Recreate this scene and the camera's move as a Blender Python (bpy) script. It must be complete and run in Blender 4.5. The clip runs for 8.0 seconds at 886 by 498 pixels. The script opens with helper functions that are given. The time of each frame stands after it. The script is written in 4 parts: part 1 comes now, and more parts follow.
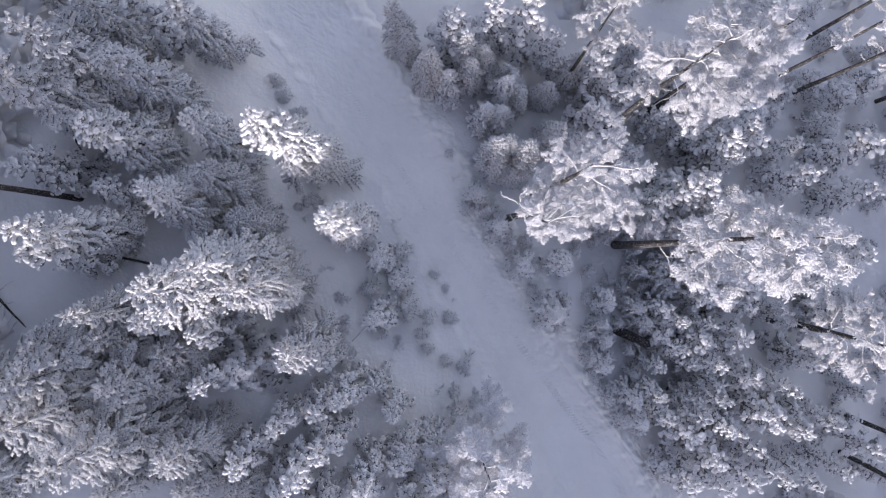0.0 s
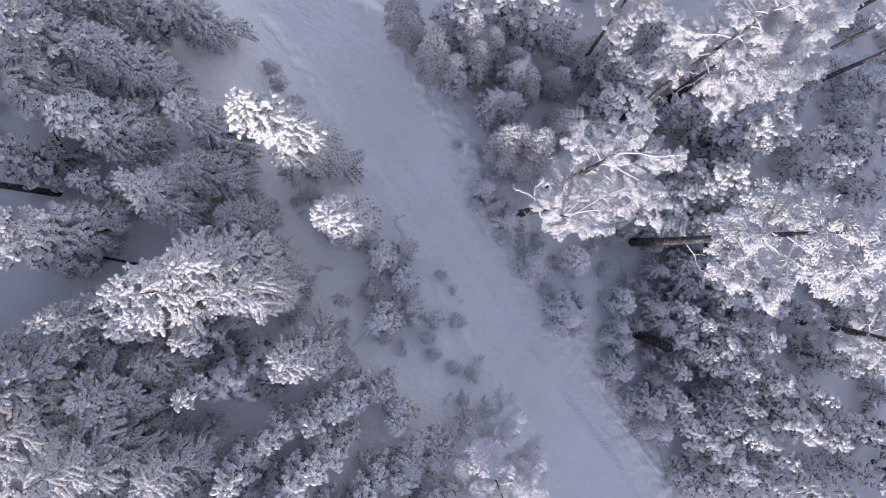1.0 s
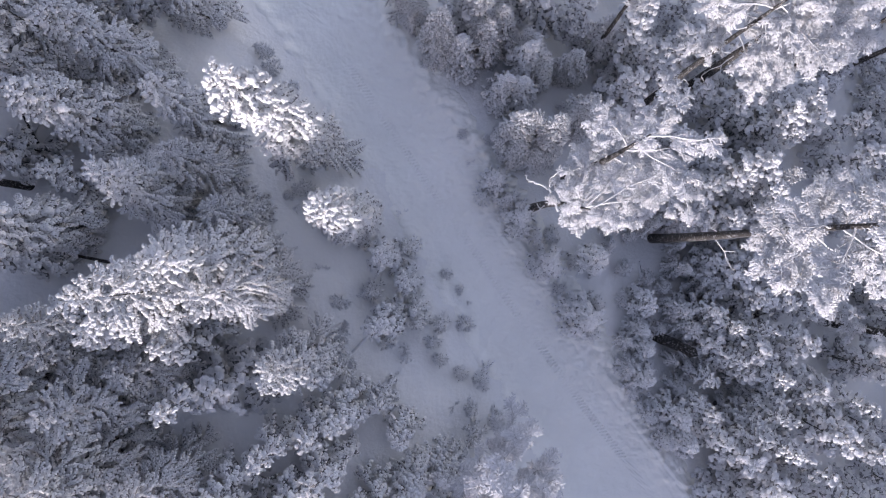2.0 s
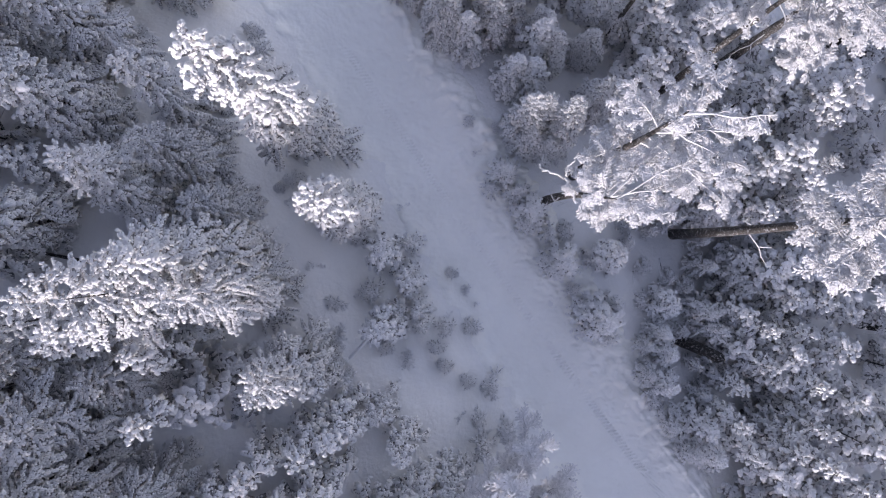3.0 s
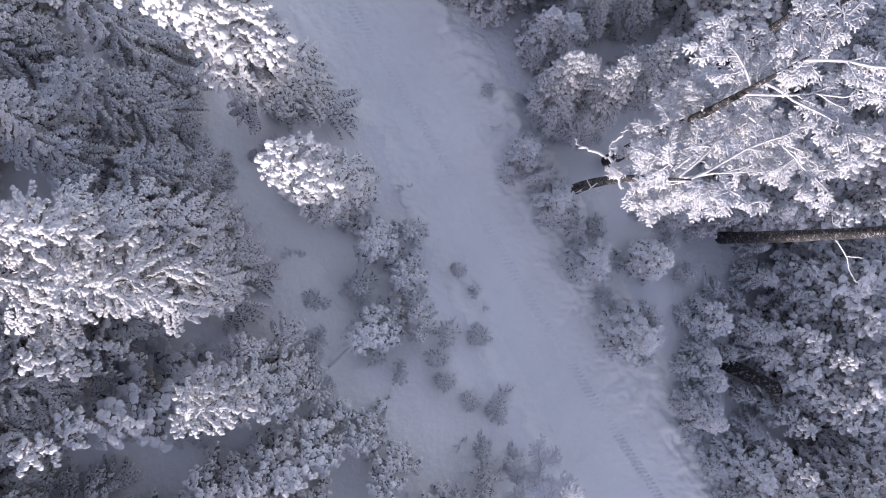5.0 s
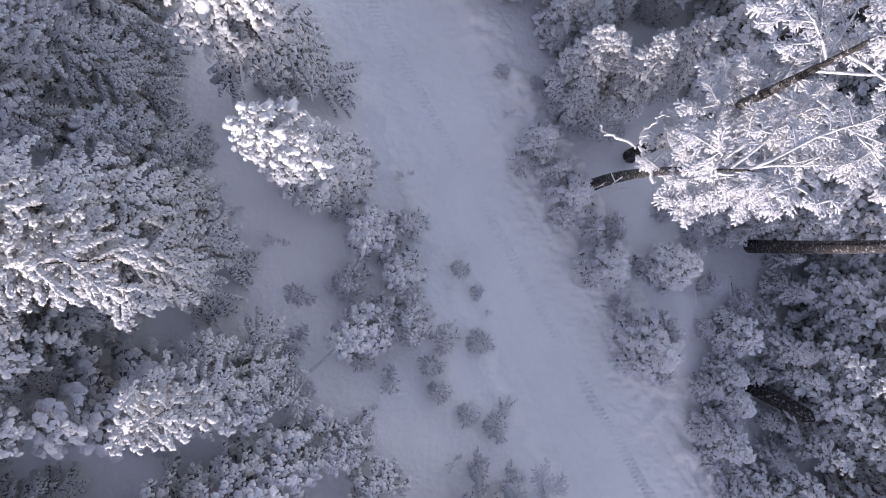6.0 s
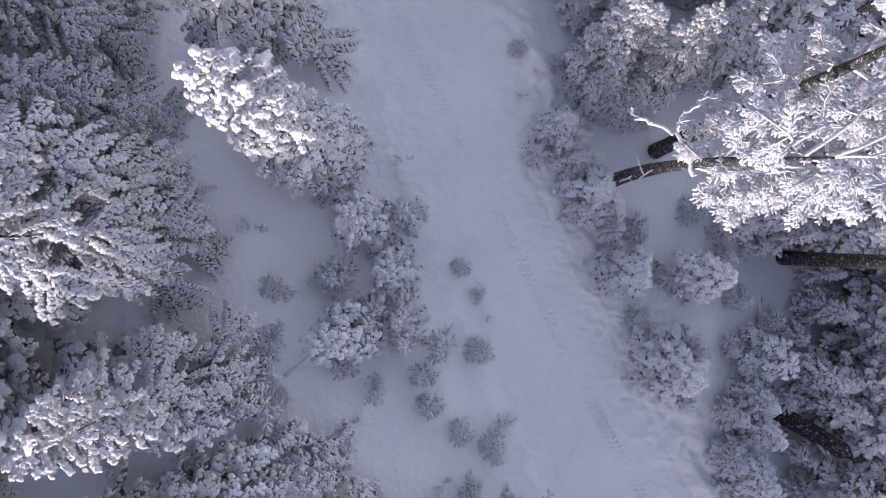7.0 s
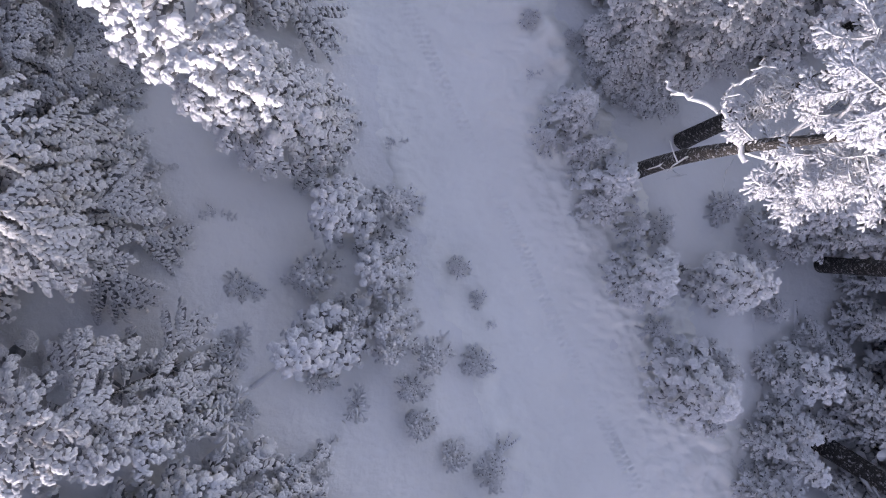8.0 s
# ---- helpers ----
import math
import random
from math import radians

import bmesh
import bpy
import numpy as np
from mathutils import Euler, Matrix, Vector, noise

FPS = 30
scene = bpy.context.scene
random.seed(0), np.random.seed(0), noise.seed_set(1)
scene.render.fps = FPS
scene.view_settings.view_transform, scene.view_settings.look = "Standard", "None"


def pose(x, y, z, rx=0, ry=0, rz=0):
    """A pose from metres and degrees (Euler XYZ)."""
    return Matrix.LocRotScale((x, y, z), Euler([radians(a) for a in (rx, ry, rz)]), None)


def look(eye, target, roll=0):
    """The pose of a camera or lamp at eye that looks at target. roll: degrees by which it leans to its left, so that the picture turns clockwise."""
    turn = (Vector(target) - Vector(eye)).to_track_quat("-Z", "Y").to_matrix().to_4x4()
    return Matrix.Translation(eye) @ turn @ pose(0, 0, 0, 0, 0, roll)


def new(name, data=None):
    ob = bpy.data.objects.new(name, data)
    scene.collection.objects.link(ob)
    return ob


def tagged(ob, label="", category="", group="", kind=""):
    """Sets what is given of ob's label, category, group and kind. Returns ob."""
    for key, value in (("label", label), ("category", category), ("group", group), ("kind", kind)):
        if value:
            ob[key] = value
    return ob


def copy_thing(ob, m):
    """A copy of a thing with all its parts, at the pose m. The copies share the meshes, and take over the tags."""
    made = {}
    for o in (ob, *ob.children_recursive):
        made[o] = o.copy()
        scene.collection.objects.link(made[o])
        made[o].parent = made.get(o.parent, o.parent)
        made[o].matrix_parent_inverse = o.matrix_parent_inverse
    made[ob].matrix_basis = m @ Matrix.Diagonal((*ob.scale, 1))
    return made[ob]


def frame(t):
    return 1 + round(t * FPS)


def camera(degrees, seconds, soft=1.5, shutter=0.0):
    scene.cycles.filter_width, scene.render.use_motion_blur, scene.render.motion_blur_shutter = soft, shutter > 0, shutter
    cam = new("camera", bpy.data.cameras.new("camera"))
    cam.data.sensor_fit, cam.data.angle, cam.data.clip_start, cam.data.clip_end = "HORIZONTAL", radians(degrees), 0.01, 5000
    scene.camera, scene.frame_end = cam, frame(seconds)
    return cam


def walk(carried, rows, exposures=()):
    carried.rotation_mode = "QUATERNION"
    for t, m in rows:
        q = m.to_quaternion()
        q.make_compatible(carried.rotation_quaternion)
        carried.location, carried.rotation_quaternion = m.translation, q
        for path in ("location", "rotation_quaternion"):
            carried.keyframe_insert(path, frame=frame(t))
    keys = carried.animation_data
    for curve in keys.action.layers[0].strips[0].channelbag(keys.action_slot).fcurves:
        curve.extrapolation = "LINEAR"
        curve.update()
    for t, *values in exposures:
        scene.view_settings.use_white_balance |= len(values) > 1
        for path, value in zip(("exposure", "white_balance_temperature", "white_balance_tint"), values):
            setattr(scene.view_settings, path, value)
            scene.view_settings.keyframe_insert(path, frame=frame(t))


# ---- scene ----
cam = camera(72.2, 8.0, soft=1.15)
PATH = [
    (0.0, 0.053, 0.040, 25.849, -0.042, 0.036, 3.408),
    (0.5, -0.030, 0.018, 25.064, -0.083, 0.163, 3.314),
    (1.0, -0.105, -0.011, 24.279, -0.121, 0.280, 3.230),
    (1.5, -0.173, -0.046, 23.495, -0.157, 0.387, 3.140),
    (3.0, -0.333, -0.177, 21.146, -0.246, 0.667, 2.944),
    (3.5, -0.371, -0.225, 20.365, -0.272, 0.752, 2.896),
    (4.0, -0.400, -0.275, 19.585, -0.296, 0.836, 3.202),
    (4.5, -0.420, -0.324, 18.806, -0.318, 0.919, 4.432),
    (6.0, -0.427, -0.463, 16.476, -0.378, 1.188, 8.355),
    (6.5, -0.411, -0.502, 15.701, -0.397, 1.288, 9.647),
    (7.0, -0.384, -0.537, 14.928, -0.415, 1.397, 10.986),
    (7.5, -0.347, -0.565, 14.156, -0.433, 1.515, 11.868),
    (8.0, -0.300, -0.587, 13.386, -0.451, 1.645, 12.378),
]
walk(cam, [(t, pose(x, y, z, rx, ry, rz)) for t, x, y, z, rx, ry, rz in PATH],
     exposures=[(0.0, 1.56, 7900, 36), (8.0, 1.73, 7900, 39)])

# ---- world and sun: clear winter sky, low sun behind the hill ----
SUN_UP = radians(11.6)
SUN_WAY = Vector((-0.18, -1.0, 0)).normalized()      # towards the sun, over the ground
world = bpy.data.worlds.new("winter_sky")
scene.world = world
world.use_nodes = True
sky = world.node_tree.nodes.new("ShaderNodeTexSky")
sky.sky_type, sky.sun_disc = "NISHITA", False
sky.sun_elevation, sky.sun_rotation = SUN_UP, math.atan2(SUN_WAY.x, SUN_WAY.y)
sky.altitude, sky.dust_density = 600, 0.7
background = world.node_tree.nodes["Background"]
background.inputs["Strength"].default_value = 0.12
world.node_tree.links.new(sky.outputs[0], background.inputs["Color"])
sun = new("sun", bpy.data.lights.new("sun", "SUN"))
sun.data.energy, sun.data.angle, sun.data.color = 2.6, radians(2.0), (0.81, 0.98, 1.06)
sun.matrix_world = look(SUN_WAY * 60 * math.cos(SUN_UP) + Vector((0, 0, 60 * math.sin(SUN_UP))), (0, 0, 0))


# ---- materials ----
def material(name, rough):
    m = bpy.data.materials.new(name)
    m.use_nodes = True
    bsdf = m.node_tree.nodes["Principled BSDF"]
    bsdf.inputs["Roughness"].default_value = rough
    return m, m.node_tree.nodes, m.node_tree.links, bsdf


def ramp(nodes, links, source, stops):
    r = nodes.new("ShaderNodeValToRGB")
    while len(r.color_ramp.elements) < len(stops):
        r.color_ramp.elements.new(0.5)
    for e, (p, c) in zip(r.color_ramp.elements, stops):
        e.position, e.color = p, (*c, 1)
    links.new(source, r.inputs[0])
    return r.outputs[0]


def noise_node(nodes, links, scale, detail=4, rough=0.6):
    co = nodes.new("ShaderNodeTexCoord")
    n = nodes.new("ShaderNodeTexNoise")
    n.inputs["Scale"].default_value, n.inputs["Detail"].default_value, n.inputs["Roughness"].default_value = scale, detail, rough
    links.new(co.outputs["Object"], n.inputs["Vector"])
    return n.outputs["Fac"]


def bump(nodes, links, bsdf, layers):
    last = None
    for fac, strength, distance in layers:
        b = nodes.new("ShaderNodeBump")
        b.inputs["Strength"].default_value, b.inputs["Distance"].default_value = strength, distance
        links.new(fac, b.inputs["Height"])
        if last:
            links.new(last, b.inputs["Normal"])
        last = b.outputs[0]
    links.new(last, bsdf.inputs["Normal"])


def make_ground_snow(name, tone):
    m, n, l, b = material(name, 0.62)
    fine, broad = noise_node(n, l, 9.0, 6), noise_node(n, l, 0.6, 4)
    l.new(ramp(n, l, broad, [(0.3, tuple(0.86 * c for c in tone)), (0.7, tuple(0.93 * c for c in tone))]), b.inputs["Base Color"])
    bump(n, l, b, [(broad, 0.5, 0.25), (fine, 0.35, 0.05), (noise_node(n, l, 45.0, 3), 0.25, 0.01)])
    return m


def make_rime(name, low, high, grain):
    """Snow or hoar frost on boughs: each clump differs a little."""
    m, n, l, b = material(name, 0.65)
    geo = n.new("ShaderNodeNewGeometry")
    mix = n.new("ShaderNodeMath")
    mix.operation = "MULTIPLY_ADD"
    l.new(noise_node(n, l, 5.0, 5), mix.inputs[0])
    mix.inputs[1].default_value = 0.7
    half = n.new("ShaderNodeMath")
    half.operation = "MULTIPLY"
    half.inputs[1].default_value = 0.4
    l.new(geo.outputs["Random Per Island"], half.inputs[0])
    l.new(half.outputs[0], mix.inputs[2])
    l.new(ramp(n, l, mix.outputs[0], [(0.2, low), (0.75, high)]), b.inputs["Base Color"])
    bump(n, l, b, [(noise_node(n, l, grain, 4, 0.7), 0.85, 0.03)])
    return m


def make_needles():
    m, n, l, b = material("needles", 0.7)
    l.new(ramp(n, l, noise_node(n, l, 12.0), [(0.3, (0.08, 0.085, 0.08)), (0.5, (0.25, 0.25, 0.26)), (0.7, (0.55, 0.55, 0.57))]), b.inputs["Base Color"])
    return m


def make_bark():
    m, n, l, b = material("frosted_bark", 0.85)
    plates = n.new("ShaderNodeTexVoronoi")
    co = n.new("ShaderNodeTexCoord")
    stretch = n.new("ShaderNodeMapping")
    stretch.inputs["Scale"].default_value = (14, 14, 4)
    l.new(co.outputs["Object"], stretch.inputs[0])
    l.new(stretch.outputs[0], plates.inputs["Vector"])
    brown = ramp(n, l, plates.outputs["Distance"], [(0.05, (0.008, 0.007, 0.007)), (0.5, (0.036, 0.031, 0.029))])
    frost = ramp(n, l, noise_node(n, l, 16.0, 5, 0.75), [(0.54, (0, 0, 0)), (0.66, (0.75, 0.75, 0.75))])
    mix = n.new("ShaderNodeMix")
    mix.data_type = "RGBA"
    l.new(frost, mix.inputs["Factor"])
    l.new(brown, mix.inputs["A"])
    mix.inputs["B"].default_value = (0.7, 0.72, 0.76, 1)
    l.new(mix.outputs["Result"], b.inputs["Base Color"])
    bump(n, l, b, [(plates.outputs["Distance"], 0.8, 0.04)])
    return m


# forest snow is toned down for tree shade and a little needle litter
GROUND_SNOW = make_ground_snow("forest_snow", (0.88, 0.88, 0.88))
ROAD_SNOW = make_ground_snow("packed_snow", (0.99, 0.985, 0.95))
CLUMP_SNOW = make_rime("bough_snow", (0.66, 0.67, 0.69), (0.86, 0.86, 0.87), 26.0)
FIR_SNOW = make_rime("frosted_spray", (0.52, 0.53, 0.55), (0.80, 0.80, 0.81), 34.0)
RIME = make_rime("hoar_frost", (0.46, 0.47, 0.49), (0.80, 0.80, 0.82), 40.0)
RIME_WOOD = make_rime("rimed_wood", (0.16, 0.15, 0.15), (0.80, 0.81, 0.83), 30.0)
NEEDLES, BARK = make_needles(), make_bark()


# ---- ground: a hillside with a level track cut along it ----
def lattice(ix, iy, seed):
    h = np.sin(ix * 127.1 + iy * 311.7 + seed * 74.7) * 43758.5453
    return h - np.floor(h)


def value_noise(x, y, scale, seed):
    x, y = np.asarray(x, float) * scale, np.asarray(y, float) * scale
    ix, iy = np.floor(x), np.floor(y)
    fx, fy = x - ix, y - iy
    fx, fy = fx * fx * (3 - 2 * fx), fy * fy * (3 - 2 * fy)
    low = lattice(ix, iy, seed) * (1 - fx) + lattice(ix + 1, iy, seed) * fx
    high = lattice(ix, iy + 1, seed) * (1 - fx) + lattice(ix + 1, iy + 1, seed) * fx
    return (low * (1 - fy) + high * fy) * 2 - 1


def track_x(y):
    yc = np.clip(y, -16, 16)
    return 0.75 - 0.69 * y - 0.0055 * yc * yc


def across(x, y):
    """Metres from the track's middle line, downhill positive."""
    return (x - track_x(y)) * 0.823


def slope(d):
    # heights beyond -20 are unseen, shaped so the hill blocks sun below the treetops
    knots = (-400, -140, -60, -38, -32, -26, -20, -14, -8.6, -5, -3, -1.7, 0, 2.3, 4.2, 5.7, 10, 16, 40, 120, 400)
    heights = (46, 40, 20.0, 16.5, 15.0, 12.1, 9.6, 7.2, 5.3, 4.0, 2.8, 1.95, 1.85, 1.8, 1.0, 0.4, -1.0, -2.5, -8, -14, -16)
    return sum(np.interp(d + k, knots, heights) for k in (-0.5, -0.2, 0.2, 0.5)) / 4


def ground_z(x, y):
    d = across(x, y)
    off = np.clip((np.abs(d - 0.2) - 1.8) / 1.5, 0, 1)
    z = slope(d) + off * (0.16 * value_noise(x, y, 0.45, 3) + 0.05 * value_noise(x, y, 1.4, 4)) + off * 0.015 * value_noise(x, y, 4.0, 5)
    return z + 0.02 * value_noise(x, y, 0.8, 6)


def grid_mesh(name, X, Y, Z):
    rows, cols = X.shape
    verts = np.stack([X.ravel(), Y.ravel(), Z.ravel()], 1)
    i = (np.arange(rows - 1)[:, None] * cols + np.arange(cols - 1)[None, :]).ravel()
    faces = np.stack([i, i + 1, i + cols + 1, i + cols], 1)
    me = bpy.data.meshes.new(name)
    me.from_pydata(verts.tolist(), [], faces.tolist())
    me.polygons.foreach_set("use_smooth", [True] * len(faces))
    return me


def stretched(low, high, step, far):
    inner = np.arange(low, high + step / 2, step)
    out, s, p = [], step, 0.0
    while p < far:
        s *= 1.22
        p += s
        out.append(p)
    out = np.array(out)
    return np.concatenate([low - out[::-1], inner, high + out])


gx, gy = np.meshgrid(stretched(-21, 23, 0.17, 1500), stretched(-14, 14, 0.17, 1500))
gz = ground_z(gx, gy) - 0.06 * np.clip(1 - np.abs(across(gx, gy) - 0.2) / 2.2, 0, 0.5) * 2
me = grid_mesh("ground", gx, gy, gz)
me.materials.append(GROUND_SNOW)
tagged(new("ground", me), "deep untouched snow on a wooded hillside", "snow", kind="structure")

# the track, with a ribbed trail and a ploughed ragged edge
cols, ty = np.meshgrid(np.concatenate([np.arange(-2.35, -0.2, 0.048), np.arange(-0.2, 0.2, 0.0185), np.arange(0.2, 2.76, 0.045)]),
                       np.concatenate([np.arange(-12.5, -7.0, 0.07), np.arange(-7.0, 6.0, 0.026), np.arange(6.0, 12.5, 0.07)]))
yt = np.clip(ty, -8, 5)
line = -0.20 - 0.070 * yt + 0.008 * yt * yt + 0.03 * value_noise(ty, ty * 0, 0.4, 17)
td = cols + line * (1 - (cols / np.where(cols < 0, 2.35, 2.76)) ** 2)
tx = track_x(ty) + td / 0.823
tz = ground_z(tx, ty) + 0.012
along = (ty - 0.69 * tx) / 1.215
edge = np.clip((np.abs(td - 0.2) - 1.9) / 0.5, 0, 1)
tz -= 0.13 * edge * edge
ragged = np.exp(-((td - 1.75 - 0.25 * value_noise(ty, ty * 0, 0.35, 11)) / 0.45) ** 2)
tz += ragged * (0.05 + 0.13 * np.abs(value_noise(tx, ty, 2.2, 12)) + 0.09 * value_noise(tx, ty, 5.0, 13))
near = np.exp(-((td + 1.75) / 0.4) ** 2)
tz += near * 0.05 * value_noise(tx, ty, 3.0, 14)
churned = 1 / (1 + np.exp(-(td - line - 0.45) / 0.2))
calm = 0.35 + 0.65 / (1 + np.exp((ty - 4.5) / 0.8))
tz += 0.035 * calm * value_noise(tx, ty, 1.2, 15) + calm * (0.011 + 0.045 * churned) * (value_noise(0.823 * tx + 0.568 * ty, 0.823 * ty - 0.568 * tx, 3.6, 16) + 0.5 * value_noise(tx, ty, 8.5, 21))
tz += (0.006 + 0.012 * churned) * value_noise(tx, ty, 13.0, 22)
# the ribbed trail: two rows of small overlapping prints, blurred here and there
off_line = td - line
fresh = 0.45 + 0.55 / (1 + np.exp((ty - 3.0) / 1.2))
worn = np.clip(0.75 + 0.6 * value_noise(tx, ty, 1.1, 18), 0.1, 1.2)
tz -= 0.003 * np.exp(-(off_line / 0.15) ** 4)
for lane, phase in ((-0.065, 0.0), (0.065, 2.9)):
    row = np.exp(-((off_line - lane) / 0.055) ** 4)
    beat = 6.283 * along / 0.118 + phase + 1.1 * value_noise(tx, ty, 1.7, 19)
    tz += fresh * worn * row * (0.033 * np.cos(beat) + 0.010 * value_noise(tx, ty, 11.0, 23))
# runner grooves beside it, with a pressed-up lip
for lane, deep in ((1.05, 0.022), (1.30, 0.010)):
    g = off_line - lane - 0.05 * value_noise(ty, ty * 0, 0.5, 24)
    show = np.clip(0.65 + 0.8 * value_noise(ty, ty * 0, 0.33, 20), 0.0, 1.0) / (1 + np.exp((ty - 2.2) / 0.8))
    tz -= deep * show * (np.exp(-(g / 0.045) ** 2) - 0.45 * np.exp(-((np.abs(g) - 0.10) / 0.05) ** 2))
me = grid_mesh("road", tx, ty, tz)
me.materials.append(ROAD_SNOW)
tagged(new("road", me), "packed snow track with a ribbed trail along its middle", "track", kind="structure")


# ---- building blocks for trees ----
class Soup:
    """Collects the points and faces of one mesh."""

    def __init__(self):
        self.v, self.f, self.n = [], [], 0

    def add(self, verts, faces):
        verts = np.asarray(verts, float).reshape(-1, 3)
        self.f += (np.asarray(faces, int) + self.n).tolist()
        self.v.append(verts)
        self.n += len(verts)

    def mesh(self, name, mat, smooth=True):
        me = bpy.data.meshes.new(name)
        me.from_pydata(np.concatenate(self.v).tolist() if self.v else [], [], self.f)
        me.materials.append(mat)
        me.polygons.foreach_set("use_smooth", [smooth] * len(me.polygons))
        return me


def unit(v):
    return v / np.maximum(np.linalg.norm(v, axis=-1, keepdims=True), 1e-9)


UP = np.array((0.0, 0.0, 1.0))


def fingers(soup, base, way, length, width, lift=0.35):
    """Frosted needle twigs: slim blades folded along a ridge, many at once."""
    base, way = np.atleast_2d(base), unit(np.atleast_2d(way))
    n = len(base)
    length, width = np.broadcast_to(length, n)[:, None], np.broadcast_to(width, n)[:, None]
    side = unit(np.cross(way, UP) + 1e-6)
    top = unit(np.cross(side, way))
    mid = base + way * length * 0.5 - top * width * 2 * lift
    verts = np.stack([base, mid - side * width, base + way * length - top * width * 0.3, mid + side * width], 1)
    k = np.arange(n)[:, None, None] * 4
    fold = np.array([(0, 2, 1), (0, 3, 2)])
    soup.add(verts.reshape(-1, 3), (fold[None] + k).reshape(-1, 3))


def paddles(soup, rng, base, way, length, width, thick, sides=7):
    """Lumps of snow lying along boughs: lobed domes, many at once."""
    base, way = np.atleast_2d(base), unit(np.atleast_2d(way))
    n = len(base)
    length, width, thick = (np.broadcast_to(a, n)[:, None, None] for a in (length, width, thick))
    side = unit(np.cross(way, UP) + 1e-6)[:, None]
    top = np.cross(side[:, 0], way)[:, None]
    a = np.linspace(0, 2 * np.pi, sides, endpoint=False)[None] + rng.uniform(-0.25, 0.25, (n, sides))
    r = rng.uniform(0.66, 1.2, (n, sides))
    c, s = (np.cos(a) * r)[..., None], (np.sin(a) * r)[..., None]
    mid = (base + way * length[:, 0] * 0.5)[:, None]
    drop = rng.uniform(-0.5, 0.1, (n, sides, 1)) * thick
    outer = mid + way[:, None] * c * length * 0.5 + side * s * width + top * drop
    inner = mid + way[:, None] * c * length * 0.3 + side * s * width * 0.62 + top * thick * rng.uniform(0.5, 1.0, (n, sides, 1))
    peak = mid + top * thick * rng.uniform(0.9, 1.25, (n, 1, 1))
    verts = np.concatenate([outer, inner, peak], 1)
    f = []
    for i in range(sides):
        j = (i + 1) % sides
        f += [(i, j, sides + j), (i, sides + j, sides + i), (sides + i, sides + j, 2 * sides)]
    f = np.array(f)
    soup.add(verts.reshape(-1, 3), (f[None] + np.arange(n)[:, None, None] * (2 * sides + 1)).reshape(-1, 3))


def lobes(soup, base, way, side, top, length, width, thick, droop=0.35, slim=False):
    """Frosted twigs: slim domes with a blunt tip, or a pointed one, many at once."""
    n = len(base)
    length, width, thick = (np.broadcast_to(a, n)[:, None] for a in (length, width, thick))
    rows = [base + top * thick * 0.15]
    form = ((0.62, 1.0, -0.6), (1.0, 0.0, -0.5), (0.62, -1.0, -0.6), (0.60, 0.0, 1.0)) if slim else ((0.52, 1.0, -0.55), (0.90, 0.66, -0.75), (0.90, -0.66, -0.75), (0.52, -1.0, -0.55), (0.60, 0.0, 1.0))
    for u, v, z in form:
        rows.append(base + way * length * u + side * width * v + top * (thick * z - length * droop * u * u * 0.5))
    k = len(form)
    rim = np.array([(i, k, (i + 1) % k) for i in range(k)])
    soup.add(np.stack(rows, 1).reshape(-1, 3), (rim[None] + np.arange(n)[:, None, None] * (k + 1)).reshape(-1, 3))


def fans(soup, rng, base, way, length, pairs=4, reach=0.46, width=0.09, thick=0.10, rib=0.12, spread=1.0, blunt=0.0, slim=False, sway=0.22):
    """Flat sprays of a conifer under rime or snow: pairs of rounded twigs along a rib, many at once."""
    base, way = np.atleast_2d(base), unit(np.atleast_2d(way))
    n = len(base)
    length = np.broadcast_to(length, n)
    side = unit(np.cross(way, UP) + 1e-6)
    top = np.cross(side, way)
    tilt = rng.normal(0, sway, (n, 1))
    side, top = unit(side + top * tilt), unit(top - side * tilt)
    q = np.append(np.repeat(np.linspace(0.08, 0.82, pairs), 2), 0.80)
    sign = np.append(np.tile((1.0, -1.0), pairs), 0.0)
    per = len(q)
    q = q[None] + rng.uniform(-0.35, 0.35, (n, per)) * 0.7 / pairs * (sign != 0)
    turn = sign[None] * spread * (1.10 - 0.45 * q) + rng.uniform(-0.17, 0.17, (n, per))
    long = length[:, None] * reach * (0.62 + 0.55 * np.sin(np.pi * np.clip(0.22 + 0.62 * q, 0, 1)) - 0.35 * np.clip(q, 0, 1)) * rng.uniform(0.75, 1.2, (n, per))
    long = np.where(sign[None] == 0, length[:, None] * (0.30 + 0.1 * blunt), long)
    c, s = np.cos(turn)[..., None], np.sin(turn)[..., None]
    fw = (way[:, None] * c + side[:, None] * s).reshape(-1, 3)
    fs = (side[:, None] * c - way[:, None] * s).reshape(-1, 3)
    ft = np.repeat(top, per, 0)
    fb = (base[:, None] + way[:, None] * (length[:, None] * q)[..., None] + top[:, None] * (length[:, None] * thick * rng.uniform(-0.3, 0.5, (n, per)))[..., None]).reshape(-1, 3)
    each = np.repeat(length, per) * rng.uniform(0.75, 1.25, n * per)
    lobes(soup, fb, fw, fs, ft, long.reshape(-1), each * width, each * thick * 0.6, 0.35, slim)
    lobes(soup, base - way * (length * 0.05)[:, None] + top * (length * thick * 0.35)[:, None], way, side, top, length, length * rib, length * thick, 0.1)


